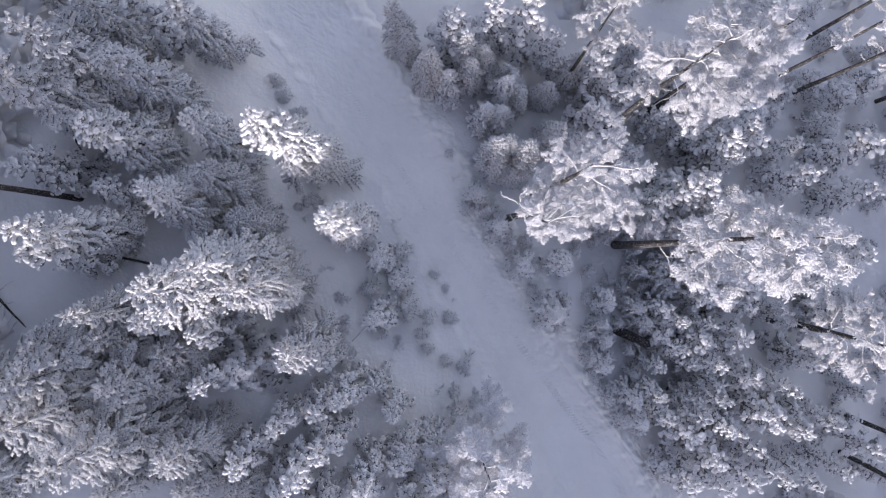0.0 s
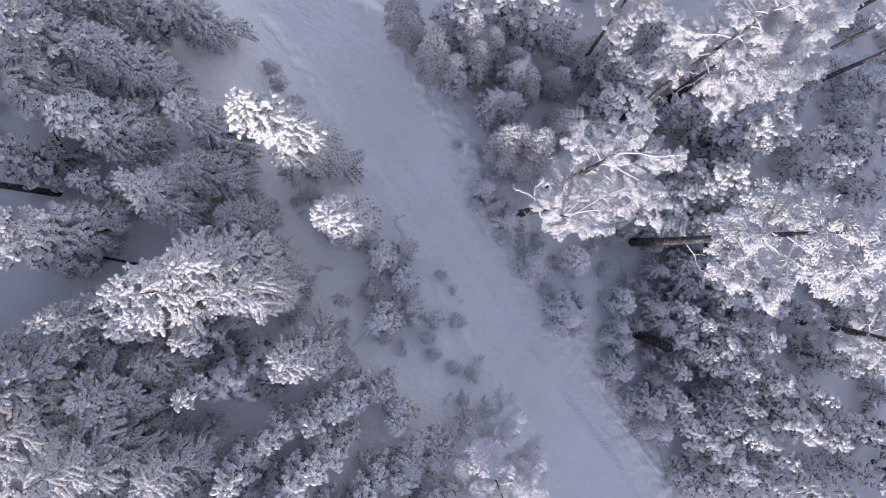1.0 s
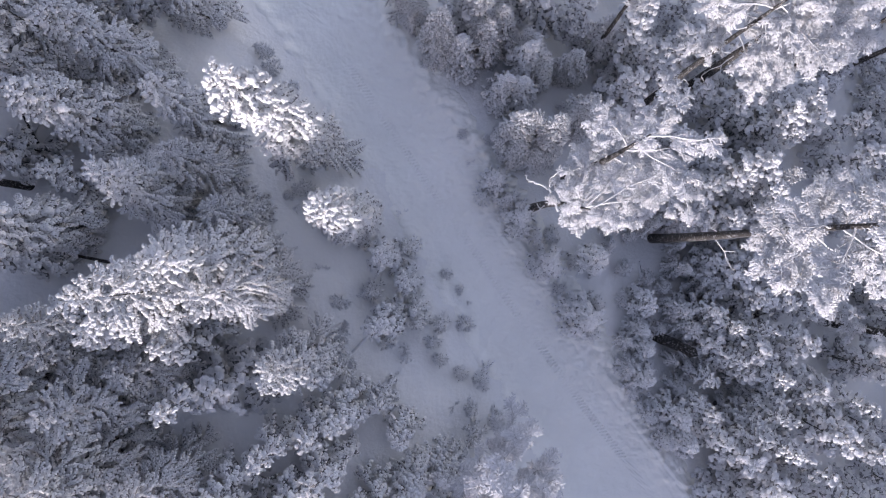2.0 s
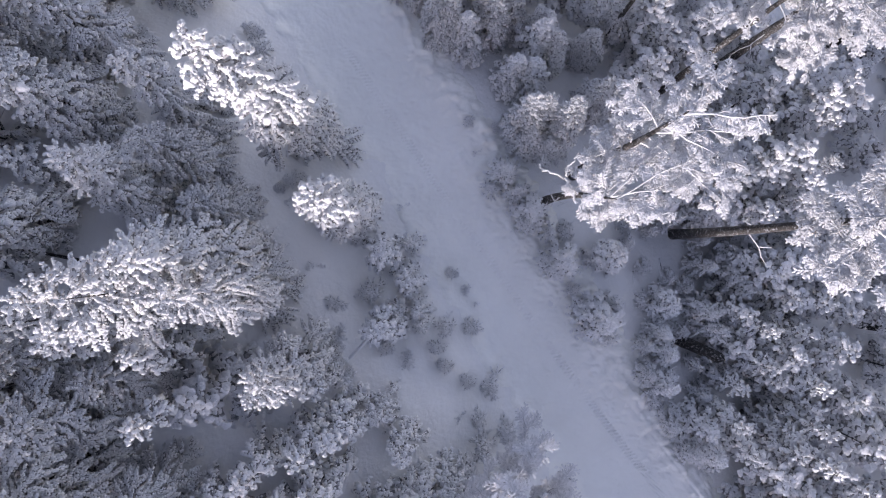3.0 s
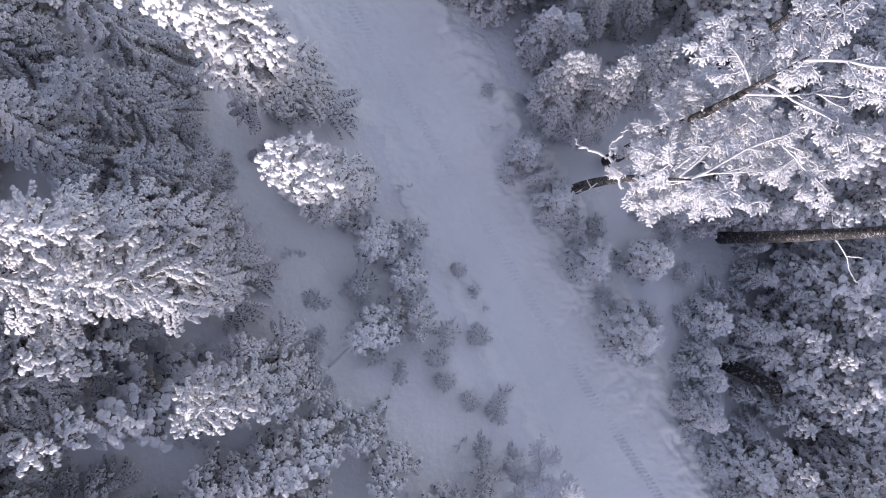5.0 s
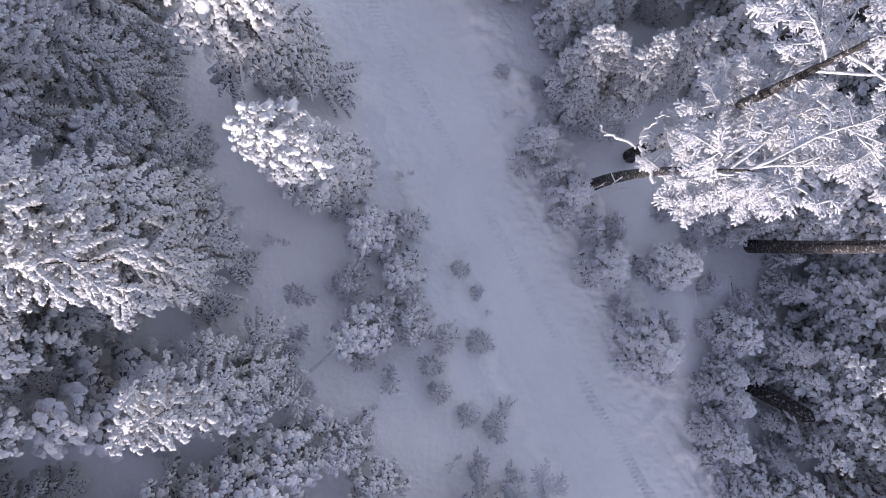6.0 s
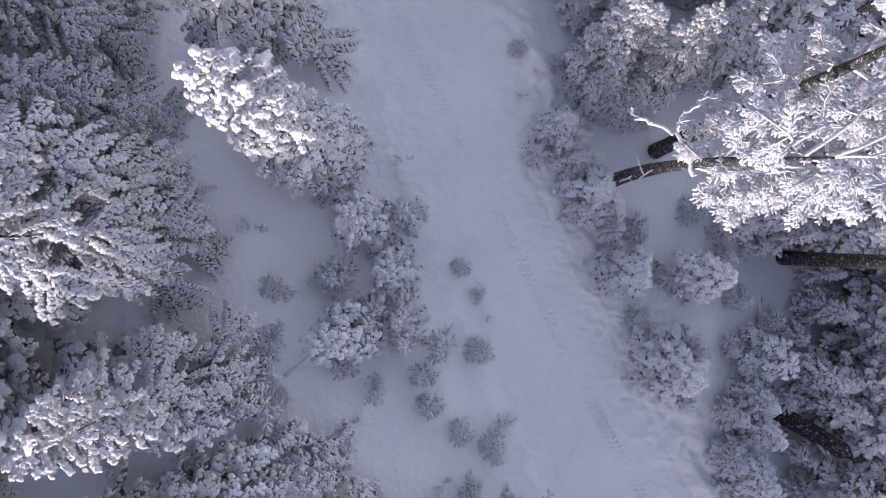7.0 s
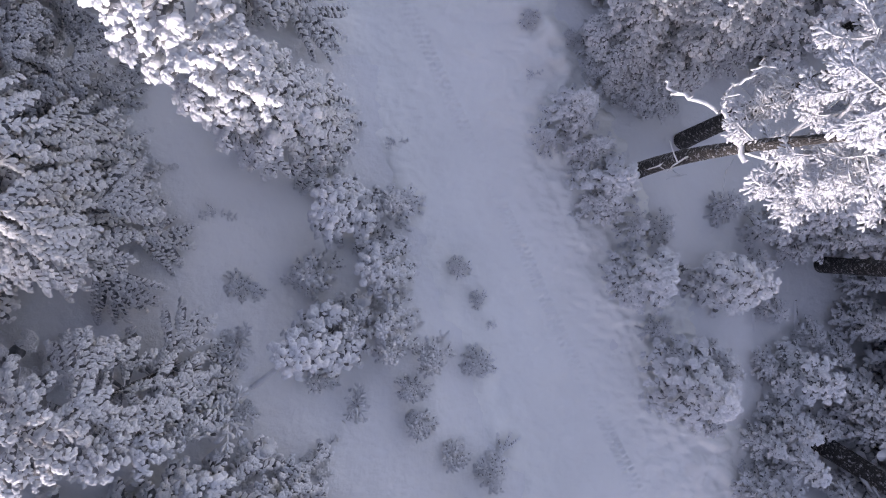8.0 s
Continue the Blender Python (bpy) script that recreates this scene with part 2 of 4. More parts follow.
def feathers(soup, rng, foot, out, length, rise, sag, wob, pairs, start=0.28, reach=0.24, width=0.036, thick=0.03, rib=0.05, core=None, drop=0.09, slim=False, veil=1.0):
    """Boughs under snow or rime, many at once: a bent rib with rows of rounded twigs on both sides, and the dark needles below it."""
    n = len(foot)
    if not n:
        return
    perp = turned(out, math.pi / 2)
    col = lambda v: np.broadcast_to(np.asarray(v, float), n)[:, None]
    L, rise, sag, wob, reach, width, thick, rib = (col(v) for v in (length, rise, sag, wob, reach, width, thick, rib))

    def along(s):
        p = foot[:, None] + (out[:, None] + UP * (rise - sag * s)[..., None] + perp[:, None] * (wob * s)[..., None]) * (L * s)[..., None]
        d = unit(out[:, None] + UP * (rise - 2 * sag * s)[..., None] + perp[:, None] * (2 * wob * s)[..., None])
        side = unit(np.cross(d, UP))
        return p, d, side, np.cross(side, d)

    q = np.append(np.repeat(np.linspace(start, 0.93, pairs), 2), (0.93, 0.95, 0.95))
    sign = np.append(np.tile((1.0, -1.0), pairs), (0.0, 0.45, -0.45))
    per = len(q)
    q = np.clip(q[None] + rng.uniform(-0.4, 0.4, (n, per)) * 0.65 / pairs, 0.05, 0.96)
    p, d, side, top = along(q)
    swell = 0.55 + 0.55 * np.sin(np.pi * np.clip((q - start) / (1 - start) * 0.80 + 0.10, 0, 1))
    swell *= 0.85 + 0.3 * np.sin(q * 9 + foot[:, :1] * 7 + sign[None])
    turn = sign[None] * (1.12 - 0.35 * q) + rng.uniform(-0.15, 0.15, (n, per))
    c, s_ = np.cos(turn)[..., None], np.sin(turn)[..., None]
    way, across_ = d * c + side * s_, side * c - d * s_
    long = reach * swell * rng.uniform(0.78, 1.18, (n, per))
    lift = thick * rng.uniform(-0.4, 0.8, (n, per))
    fat = rng.uniform(0.75, 1.3, (n, per))
    flat = lambda a: a.reshape(-1, 3)
    lobes(soup, flat(p + top * lift[..., None]), flat(way), flat(across_), flat(top), long.ravel(), (width * fat).ravel(), (thick * fat).ravel(), 0.55, slim)
    # the ridge of snow along the rib
    cells = max(2, pairs // 2)
    u = np.linspace(start - 0.06, 0.78, cells)[None] + rng.uniform(-0.03, 0.03, (n, cells))
    p, d, side, top = along(u)
    lobes(soup, flat(p + top * (thick * 0.6)[..., None]), flat(d), flat(side), flat(top), np.minimum(L * 0.9 / cells * rng.uniform(0.7, 1.1, (n, cells)), (1.0 - u) * L).ravel(), (rib * rng.uniform(0.7, 1.3, (n, cells))).ravel(), (thick * 1.3 + 0 * u).ravel(), 0.2)
    if core is not None:
        u = np.tile(np.array((start - 0.12, 0.45, 0.72, 0.90)), (n, 1))
        p, d, side, top = along(u)
        half = (reach * veil * np.array((0.30, 0.72, 0.66, 0.15)))[..., None]
        p = p - UP * drop
        v = np.stack([p - side * half - top * half * 0.35, p, p + side * half - top * half * 0.35], 2).reshape(n, 12, 3)
        f = np.array([(3 * i + j, 3 * i + j + 1, 3 * i + j + 4, 3 * i + j + 3) for i in range(3) for j in range(2)])
        core.add(v.reshape(-1, 3), (f[None] + np.arange(n)[:, None, None] * 12).reshape(-1, 4))


def tube(soup, points, radii, sides=6):
    points, radii = np.asarray(points, float), np.asarray(radii, float)
    along = unit(np.gradient(points, axis=0))
    ref = np.where(np.abs(along[:, 2:3]) > 0.9, np.array((1.0, 0, 0)), UP)
    u = unit(np.cross(along, ref))
    w = np.cross(along, u)
    a = np.linspace(0, 2 * np.pi, sides, endpoint=False)
    ring = points[:, None] + radii[:, None, None] * (np.cos(a)[None, :, None] * u[:, None] + np.sin(a)[None, :, None] * w[:, None])
    f = []
    for i in range(len(points) - 1):
        for j in range(sides):
            k = (j + 1) % sides
            f.append((i * sides + j, i * sides + k, (i + 1) * sides + k))
            f.append((i * sides + j, (i + 1) * sides + k, (i + 1) * sides + j))
    soup.add(ring.reshape(-1, 3), f)


def turned(way, angle):
    c, s = np.cos(angle), np.sin(angle)
    out = np.array(way, float)
    out[..., 0], out[..., 1] = way[..., 0] * c - way[..., 1] * s, way[..., 0] * s + way[..., 1] * c
    return out


def thing(name, pieces):
    """One tree: an empty at the foot of the trunk with a mesh a part; what nobody could count is stuff."""
    root = new(name)
    root.empty_display_size = 0.3
    for part_name, me in pieces:
        ob = new(part_name, me)
        ob.parent = root
        if part_name in ("foliage", "frost", "snow", "branchwork"):
            tagged(ob, kind="stuff")
    return root


def spruce(name, seed, h, r, load=1.0, reach=0.24, shape=0.58, step=0.42, bare=0.06, boughs=6, twig=0.075, rough=False, perk=0.0, room=3.1, veil=0.72):
    """A conifer of whorled boughs. load: snow lying on it; reach: the side twigs' length; twig: the room between them."""
    rng = np.random.default_rng(seed)
    snow, rime, dark, wood = Soup(), Soup(), Soup(), Soup()
    bend = rng.uniform(-0.02, 0.02, 2) * h
    tz = np.linspace(0, h * 0.84, 9)
    axis = np.stack([bend[0] * (tz / h) ** 2, bend[1] * (tz / h) ** 2, tz - 0.15 * (tz == 0)], 1)
    tube(wood, axis, 0.0065 * h * (1 - tz / h) ** 1.2 + 0.003, 8)
    limbs, ribs, heaps = Soup(), [], []
    z = h * bare
    spin = rng.uniform(0, 6.28)
    uneven = rng.uniform(0.78 if h > 3 else 0.50, 1.18 if h > 3 else 1.30, 8)
    while z < h * 0.985:
        t = z / h
        count = int(round(rng.uniform(boughs - 1, boughs + 1))) if t < 0.85 else 5
        spin += 0.6
        whorl = rng.uniform(0.84, 1.10)
        for k in range(count):
            a = spin + 6.283 * k / count + rng.uniform(-0.35, 0.35)
            L = (r * (1 - t) ** shape * rng.uniform(0.62, 1.14) * whorl * uneven[int(a / 6.283 * 8) % 8] + (0.6 if h > 3 else 0.3) * reach) * (1 if t > 0.12 else 0.85)
            rise = 0.75 * t * t - 0.18 * load + perk + rng.uniform(-0.12, 0.12)
            sag = (0.30 + 0.25 * load) * (1 - t * 0.7)
            out = np.array((math.cos(a), math.sin(a), 0.0))
            wob = rng.uniform(-0.10, 0.10)
            foot = np.array((bend[0] * t * t, bend[1] * t * t, z + rng.uniform(-0.3, 0.3) * step))
            if rough:
                s = np.linspace(0, 1, 6)[:, None]
                pts = foot + out * s * L + UP * (rise * s - sag * s * s) * L
                lumps = max(2, int(L / 0.5))
                v = (np.arange(lumps) + 0.75) / (lumps + 0.35)
                on = np.stack([np.interp(v, s[:, 0], pts[:, i]) for i in range(3)], 1)
                along = unit(np.stack([out[0] + 0 * v, out[1] + 0 * v, (rise - 2 * sag * v) * 0.7], 1))
                big = np.minimum(1.0, 0.7 * L + 0.06) * rng.uniform(0.75, 1.2, lumps) * (0.7 + 0.3 * (1 - t))
                paddles(snow, rng, on - along * big[:, None] * 0.5 + UP * 0.015, along, big, big * (0.26 + 0.2 * load), big * (0.12 + 0.2 * load), 6)
                continue
            s = np.linspace(0, 0.9, 4)[:, None]
            tube(limbs, foot + (out + UP * (rise - sag * s) + turned(out, 1.571) * wob * s) * L * s, np.linspace(0.010, 0.003, 4) * min(1.4, h / 6 + 0.3), 3)
            small = 0.62 + 0.38 * (1 - t)
            ribs.append((foot, out, L, rise, sag, wob, small))
            # side boughs fork from the larger ones
            forks = min(4, int(L / (room * reach)))
            for j in range(2 * forks):
                u = 0.34 + 0.42 * (j // 2 + rng.uniform(0, 0.8)) / max(forks, 1)
                fork = foot + (out + UP * (rise - sag * u) + turned(out, 1.571) * wob * u) * L * u
                ribs.append((fork, turned(out, (0.75 if j % 2 else -0.75) * rng.uniform(0.75, 1.15)), L * (1.02 - u) * rng.uniform(0.72, 1.0) + 0.05, (rise - 2 * sag * u) * 0.75 + rng.uniform(-0.1, 0.06), sag * 0.6, rng.uniform(-0.12, 0.12), small * 0.92))
            if rng.uniform() < (load - 0.5) * 1.1:
                # rounded heaps of snow near the bough's end
                heap = min(0.26, 0.3 * L + 0.06) * rng.uniform(0.6, 1.15)
                tip_way = unit(np.array((out[0], out[1], (rise - 2 * sag) * 0.7)))
                u = rng.uniform(0.62, 0.98)
                heaps.append((foot + (out + UP * (rise - sag * u)) * L * u - tip_way * heap * 0.5 + UP * 0.03, tip_way, heap))
        z += step * (0.75 + 0.5 * (1 - t)) * rng.uniform(0.85, 1.15) * (0.55 if t > 0.8 else 1)
    if ribs:
        F, O, L, rise, sag, wob, small = (np.array([k[i] for k in ribs]) for i in range(7))
        need = np.clip(np.round(L * 0.7 / twig).astype(int), 3, 20)
        for pairs in range(3, 21):
            g = need == pairs
            w = np.minimum(reach, 0.30 * L + 0.08)[g] * small[g]
            feathers(snow, rng, F[g], O[g], L[g], rise[g], sag[g], wob[g], pairs, 0.17, w, twig * (0.50 + 0.16 * load), 0.007 + 0.020 * load, 0.018 + 0.035 * load, dark, 0.07 + 0.03 * load, h < 3, veil)
    if heaps:
        H, D, N = (np.array([k[i] for k in heaps]) for i in range(3))
        paddles(snow, rng, H, D, N, N * 0.46, N * 0.26, 9)
    # the leader
    tip = np.array((bend[0], bend[1], h * 0.94))
    star = np.arange(5) * 1.257
    shoot = np.stack([np.cos(star), np.sin(star), 0.5 + 0 * star], 1)
    shoot = unit(np.concatenate([shoot, UP[None] + rng.normal(0, 0.1, (1, 3))]))
    sides = unit(np.cross(shoot, (0.3, 0.2, 1.0)))
    lobes(rime, np.repeat(tip[None], 6, 0), shoot, sides, np.cross(sides, shoot), max(reach, 0.13) * np.array((0.9,) * 5 + (1.4,)), 0.020, 0.018, 0.0)
    pieces = [("trunk", wood.mesh("trunk", BARK if h > 3 else RIME_WOOD)), ("frost", rime.mesh("frost", CLUMP_SNOW))]
    if not rough:
        pieces.insert(1, ("foliage", dark.mesh("foliage", NEEDLES)))
        pieces.insert(1, ("branchwork", limbs.mesh("branchwork", RIME_WOOD)))
    if load > 0:
        pieces.append(("snow", snow.mesh("snow", FIR_SNOW if load < 0.55 and h > 3 else CLUMP_SNOW)))
    return thing(name, pieces)


def pine(name, seed, h, r, bare=0.5, lean=(0, 0), limbs_n=18, spray=0.17, thick=0.8, girth=0.165, dead=2, side=(0, 0), needles=0.5, split=False):
    """An old pine: long bare trunk, crooked rimed limbs, feathery frosted sprays. side: where the crown leans."""
    rng = np.random.default_rng(seed)
    wood, rime, dark = Soup(), Soup(), Soup()
    made = []
    tz = np.linspace(0, 1, 14)
    lean, side = np.array((*lean, 0.0)), np.array((*side, 0.0))
    wob = np.stack([np.sin(tz * 5 + seed) * 0.10, np.cos(tz * 4 + seed) * 0.10, 0 * tz], 1) * tz[:, None]
    axis = lean * (tz[:, None] ** 2) + UP * tz[:, None] * h + wob
    axis[0, 2] -= 0.2
    radii = girth * (1 - 0.92 * tz ** 1.2) + 0.10 * girth * np.exp(-tz * 25)
    tube(wood, axis, radii, 12)
    tops = []

    def at(t):
        return np.array([np.interp(t, tz, axis[:, i]) for i in range(3)])

    for k in range(limbs_n + dead):
        gone = k >= limbs_n
        t = rng.uniform(bare * 0.55, bare) if gone else bare + (1 - bare) * ((k + 0.5) / limbs_n) ** 0.9
        a = 2.4 * k + rng.uniform(-0.5, 0.5)
        out = np.array((math.cos(a), math.sin(a), 0.0))
        f = (t - bare) / (1 - bare)
        L = rng.uniform(0.6, 1.0) if gone else r * (0.65 + 0.5 * math.sin(min(1, f * 1.25) * 2.6)) * rng.uniform(0.7, 1.1) * (1.0 - 0.5 * f * f)
        s = np.linspace(0, 1, 7)[:, None]
        kink = np.cumsum(rng.normal(0, 0.125, (7, 3)), 0) * L * s
        pts = at(t) + out * s * L + side * s * (0 if gone else 1) + UP * L * (rng.uniform(0.0, 0.5) * s - 0.28 * s * s * (1 - f)) + kink * np.array((1, 1, 0.6))
        limb = Soup()
        forked = []
        made.append((limb, forked))
        tube(limb, pts, np.linspace(0.024, 0.007, 7) * (0.7 if gone else 1), 5)
        starts = [(pts, L, 0)]
        for b in range(2 if gone else 9):
            u = rng.uniform(0.3, 0.97)
            p0 = np.array([np.interp(u, s[:, 0], pts[:, i]) for i in range(3)])
            way = unit(turned(out, rng.choice((-1, 1)) * rng.uniform(0.4, 1.1)) + UP * rng.uniform(-0.15, 0.22))
            ln = L * rng.uniform(0.25, 0.55) * (1.2 - 0.5 * u)
            q = np.linspace(0, 1, 4)[:, None]
            sub = p0 + way * q * ln + np.cumsum(rng.normal(0, 0.07, (4, 3)), 0) * ln * q
            fork = Soup() if split else limb
            if split:
                forked.append(fork)
            tube(fork, sub, np.linspace(0.013, 0.005, 4), 4)
            starts.append((sub, ln, 1))
        if gone:
            continue
        for line, ln, level in starts:
            n = max(4, int(thick * ln / 0.026)) if level else max(4, int(thick * ln / 0.045))
            u = rng.uniform(0.25 if level else 0.35, 1.0, n)
            x = np.linspace(0, 1, len(line))
            where = np.stack([np.interp(u, x, line[:, i]) for i in range(3)], 1)
            run = unit(line[-1] - line[0])
            for w in where:
                way = unit(turned(run, rng.normal(0, 0.8)) * (1, 1, 0.4) + UP * rng.uniform(-0.20, 0.06))
                tops.append((w, way))
    if tops:
        W, D = np.array([a for a, b in tops]), np.array([b for a, b in tops])
        n = len(W)
        ln = spray * rng.uniform(0.75, 1.4, n)
        fans(rime, rng, W, D, ln, 3, 0.62, 0.085, 0.05, 0.07, 0.85, 0.3, False, 0.12)
        pick = rng.uniform(0, 1, n) < needles
        fingers(dark, W[pick] - UP * 0.05, D[pick], ln[pick] * 0.95, ln[pick] * 0.14, 0.1)
    root = thing(name, [("trunk", wood.mesh("trunk", BARK)), ("foliage", dark.mesh("foliage", NEEDLES, False)), ("frost", rime.mesh("frost", RIME))])
    for limb, forked in made:
        ob = new("limb", limb.mesh("limb", RIME_WOOD))
        ob.parent = root
        for fork in forked:
            twig = new("branch", fork.mesh("branch", RIME_WOOD))
            twig.parent = ob
    return root


def tuft(name, seed, h, r, n=13):
    """The tip of a buried seedling or shrub: a few frosted twigs."""
    rng = np.random.default_rng(seed)
    dark, rime = Soup(), Soup()
    a = rng.uniform(0, 6.283, n)
    z = rng.uniform(0.0, 0.9, n) * h
    way = np.stack([np.cos(a), np.sin(a), rng.uniform(0.1, 0.9, n)], 1)
    base = np.stack([0 * a, 0 * a, z - 0.06], 1)
    fingers(dark, base, way, r * rng.uniform(0.35, 0.75, n), 0.012, 0.3)
    fans(rime, rng, base + UP * 0.02, way * (1, 1, 0.6), r * rng.uniform(0.6, 1.1, n), 3, 0.42, 0.06, 0.08, 0.05)
    return thing(name, [("foliage", dark.mesh("foliage", NEEDLES, False)), ("frost", rime.mesh("frost", CLUMP_SNOW))])


# ---- patterns of trees, each built once and planted many times ----
KINDS = {}
SIZES = {}


def pattern(key, maker, seed, h, r, label, category, group, **more):
    root = maker(key.rsplit("_", 1)[0] if key[-1].isdigit() else key, seed, h, r, **more)
    tagged(root, label, category, group)
    KINDS[key], SIZES[key] = root, (h, r)


USED = set()


def plant(key, x, y, h, r, turn=None, lean=(0, 0), sink=0.1):
    """A tree of that pattern with its foot on the ground, h metres high and r wide from the trunk."""
    root = KINDS[key]
    h0, r0 = SIZES[key]
    if turn is None:
        turn = (x * 57.3 + y * 131.7) % 360
    m = pose(x, y, float(ground_z(x, y)) - sink, lean[0], lean[1], turn) @ Matrix.Diagonal((r / r0, r / r0, h / h0, 1))
    if key in USED:
        return copy_thing(root, m)
    USED.add(key)
    root.matrix_basis = m
    return root


LADEN = "spruce with boughs buried under heavy rounded snow"
FROSTED = "fir thickly coated in grey-white hoar frost"
YOUNG = "young frosted fir on the snowy forest floor"
PINE = "tall pine with bare dark trunk and rimed crooked limbs"
pattern("laden_spruce_1", spruce, 11, 7.5, 1.5, LADEN, "spruce", "snow-laden spruces", load=0.9, step=0.42, boughs=6, shape=0.6, reach=0.15, twig=0.042)
pattern("laden_spruce_2", spruce, 12, 6.5, 1.5, LADEN, "spruce", "snow-laden spruces", load=0.85, step=0.42, boughs=6, shape=0.6, reach=0.15, twig=0.042)
pattern("laden_spruce_3", spruce, 13, 8.0, 1.9, LADEN, "spruce", "snow-laden spruces", load=0.6, step=0.48, boughs=6, reach=0.155, twig=0.05, shape=0.62)
pattern("frosted_fir_1", spruce, 21, 7.5, 1.9, FROSTED, "fir", "frosted firs", load=0.4, step=0.56, boughs=6, reach=0.145, twig=0.048, shape=0.66)
pattern("frosted_fir_2", spruce, 22, 5.5, 1.4, FROSTED, "fir", "frosted firs", load=0.45, step=0.49, boughs=6, reach=0.135, twig=0.046, shape=0.66)
pattern("frosted_fir_3", spruce, 23, 3.6, 0.75, FROSTED, "fir", "frosted firs", load=0.5, step=0.5, boughs=5, shape=0.82, reach=0.15, twig=0.066)
pattern("frosted_fir_4", spruce, 24, 3.4, 0.75, FROSTED, "fir", "frosted firs", load=0.35, step=0.5, boughs=5, shape=0.82, reach=0.15, twig=0.066)
pattern("frosted_fir_5", spruce, 25, 4.6, 0.95, FROSTED, "fir", "frosted firs", load=0.4, step=0.36, boughs=6, shape=0.75, reach=0.11, twig=0.04)
pattern("young_fir_1", spruce, 31, 2.0, 0.68, YOUNG, "fir", "young firs", load=0.6, step=0.23, boughs=7, shape=0.85, reach=0.095, twig=0.040, perk=0.08, room=5, veil=0.42)
pattern("young_fir_2", spruce, 32, 1.5, 0.62, YOUNG, "fir", "young firs", load=0.85, step=0.23, boughs=6, shape=0.7, reach=0.085, twig=0.038, perk=0.1, room=3.4, veil=0.4)
pattern("young_fir_3", spruce, 33, 2.4, 0.76, YOUNG, "fir", "young firs", load=0.5, step=0.23, boughs=7, shape=0.9, reach=0.095, twig=0.040, perk=0.08, room=5, veil=0.45)
pattern("young_fir_4", spruce, 34, 1.7, 0.60, YOUNG, "fir", "young firs", load=0.75, step=0.23, boughs=6, shape=0.75, reach=0.085, twig=0.038, perk=0.1, room=4, veil=0.4)
pattern("tall_pine_1", pine, 41, 14.0, 1.2, PINE, "pine", "old pines", bare=0.58, limbs_n=26, thick=0.75, side=(0.5, -0.35))
pattern("tall_pine_2", pine, 42, 12.0, 1.9, PINE, "pine", "old pines", bare=0.62, limbs_n=20, thick=0.42)
pattern("tall_pine_3", pine, 46, 12.5, 1.8, PINE, "pine", "old pines", bare=0.55, limbs_n=10, thick=0.28)
pattern("tall_pine_4", pine, 47, 9.5, 1.6, PINE, "pine", "old pines", bare=0.28, limbs_n=24, thick=0.4)
pattern("crooked_pine_1", pine, 43, 7.6, 1.15, "crooked pine with a rimed spreading crown", "pine", "crooked pines", bare=0.46, limbs_n=17, lean=(0.45, -0.35), side=(1.35, 0.6), girth=0.15, thick=0.8, spray=0.14, split=True)
pattern("crooked_pine_2", pine, 44, 9.4, 1.3, "crooked pine with a rimed spreading crown", "pine", "crooked pines", bare=0.5, limbs_n=14, lean=(0.25, 0.1), side=(0.9, 0.2), girth=0.17, thick=0.75, spray=0.14, split=True)
pattern("small_pine", pine, 45, 6.5, 1.2, "slender pine with a feathery frosted crown", "pine", "small pines", bare=0.2, limbs_n=20, girth=0.08, thick=0.95, spray=0.17, needles=0.3)
pattern("laden_small_1", spruce, 71, 3.6, 0.9, "small spruce with lumps of snow on its boughs", "spruce", "small laden spruces", load=0.8, step=0.44, boughs=5, shape=0.7, reach=0.145, twig=0.05)
pattern("laden_small_2", spruce, 72, 3.2, 0.75, "small spruce with lumps of snow on its boughs", "spruce", "small laden spruces", load=0.7, step=0.44, boughs=5, shape=0.7, reach=0.145, twig=0.05)
pattern("shrub_tip_1", tuft, 51, 0.35, 0.32, "frosted seedling tip poking out of the snow", "seedling", "seedlings")
pattern("shrub_tip_2", tuft, 52, 0.25, 0.25, "dark twig tuft half buried in snow", "seedling", "seedlings", n=8)
# rough spruces for the rim of the view, added to block low sun
pattern("forest_spruce_1", spruce, 61, 8.0, 1.7, "snow-covered spruce added around the view, mostly unseen, for its shade", "spruce", "surrounding spruces", load=0.75, step=0.95, boughs=6, rough=True)
pattern("forest_spruce_2", spruce, 62, 9.5, 1.9, "snow-covered spruce added around the view, mostly unseen, for its shade", "spruce", "surrounding spruces", load=0.65, step=1.05, boughs=6, rough=True)

# the uphill side of the track
plant("laden_spruce_1", -4.66, 2.90, 9.40, 1.30)
plant("laden_spruce_2", -3.32, 0.63, 6.20, 1.30)
plant("frosted_fir_1", -6.82, -1.44, 7.60, 1.72)
plant("laden_spruce_3", -6.40, -0.76, 6.40, 1.58)
plant("laden_spruce_3", -8.29, 1.07, 5.50, 1.67)
plant("laden_spruce_2", -7.48, 3.35, 4.80, 1.35)
plant("laden_spruce_3", -9.71, 4.82, 6.00, 1.67)
plant("laden_spruce_2", -9.87, 2.85, 5.20, 1.58)
plant("frosted_fir_1", -11.52, 3.89, 6.00, 1.90)
plant("laden_spruce_2", -8.37, 6.91, 5.40, 1.32)
plant("frosted_fir_2", -10.73, 6.59, 5.00, 1.23)
plant("frosted_fir_4", -10.11, 7.01, 4.00, 1.23)
plant("laden_small_1", -10.52, 6.39, 3.50, 0.94)
plant("frosted_fir_3", -11.93, 1.60, 4.00, 0.97)
plant("laden_small_1", -11.89, 2.00, 3.50, 0.79)
plant("laden_spruce_2", -10.50, -0.05, 6.00, 1.41)
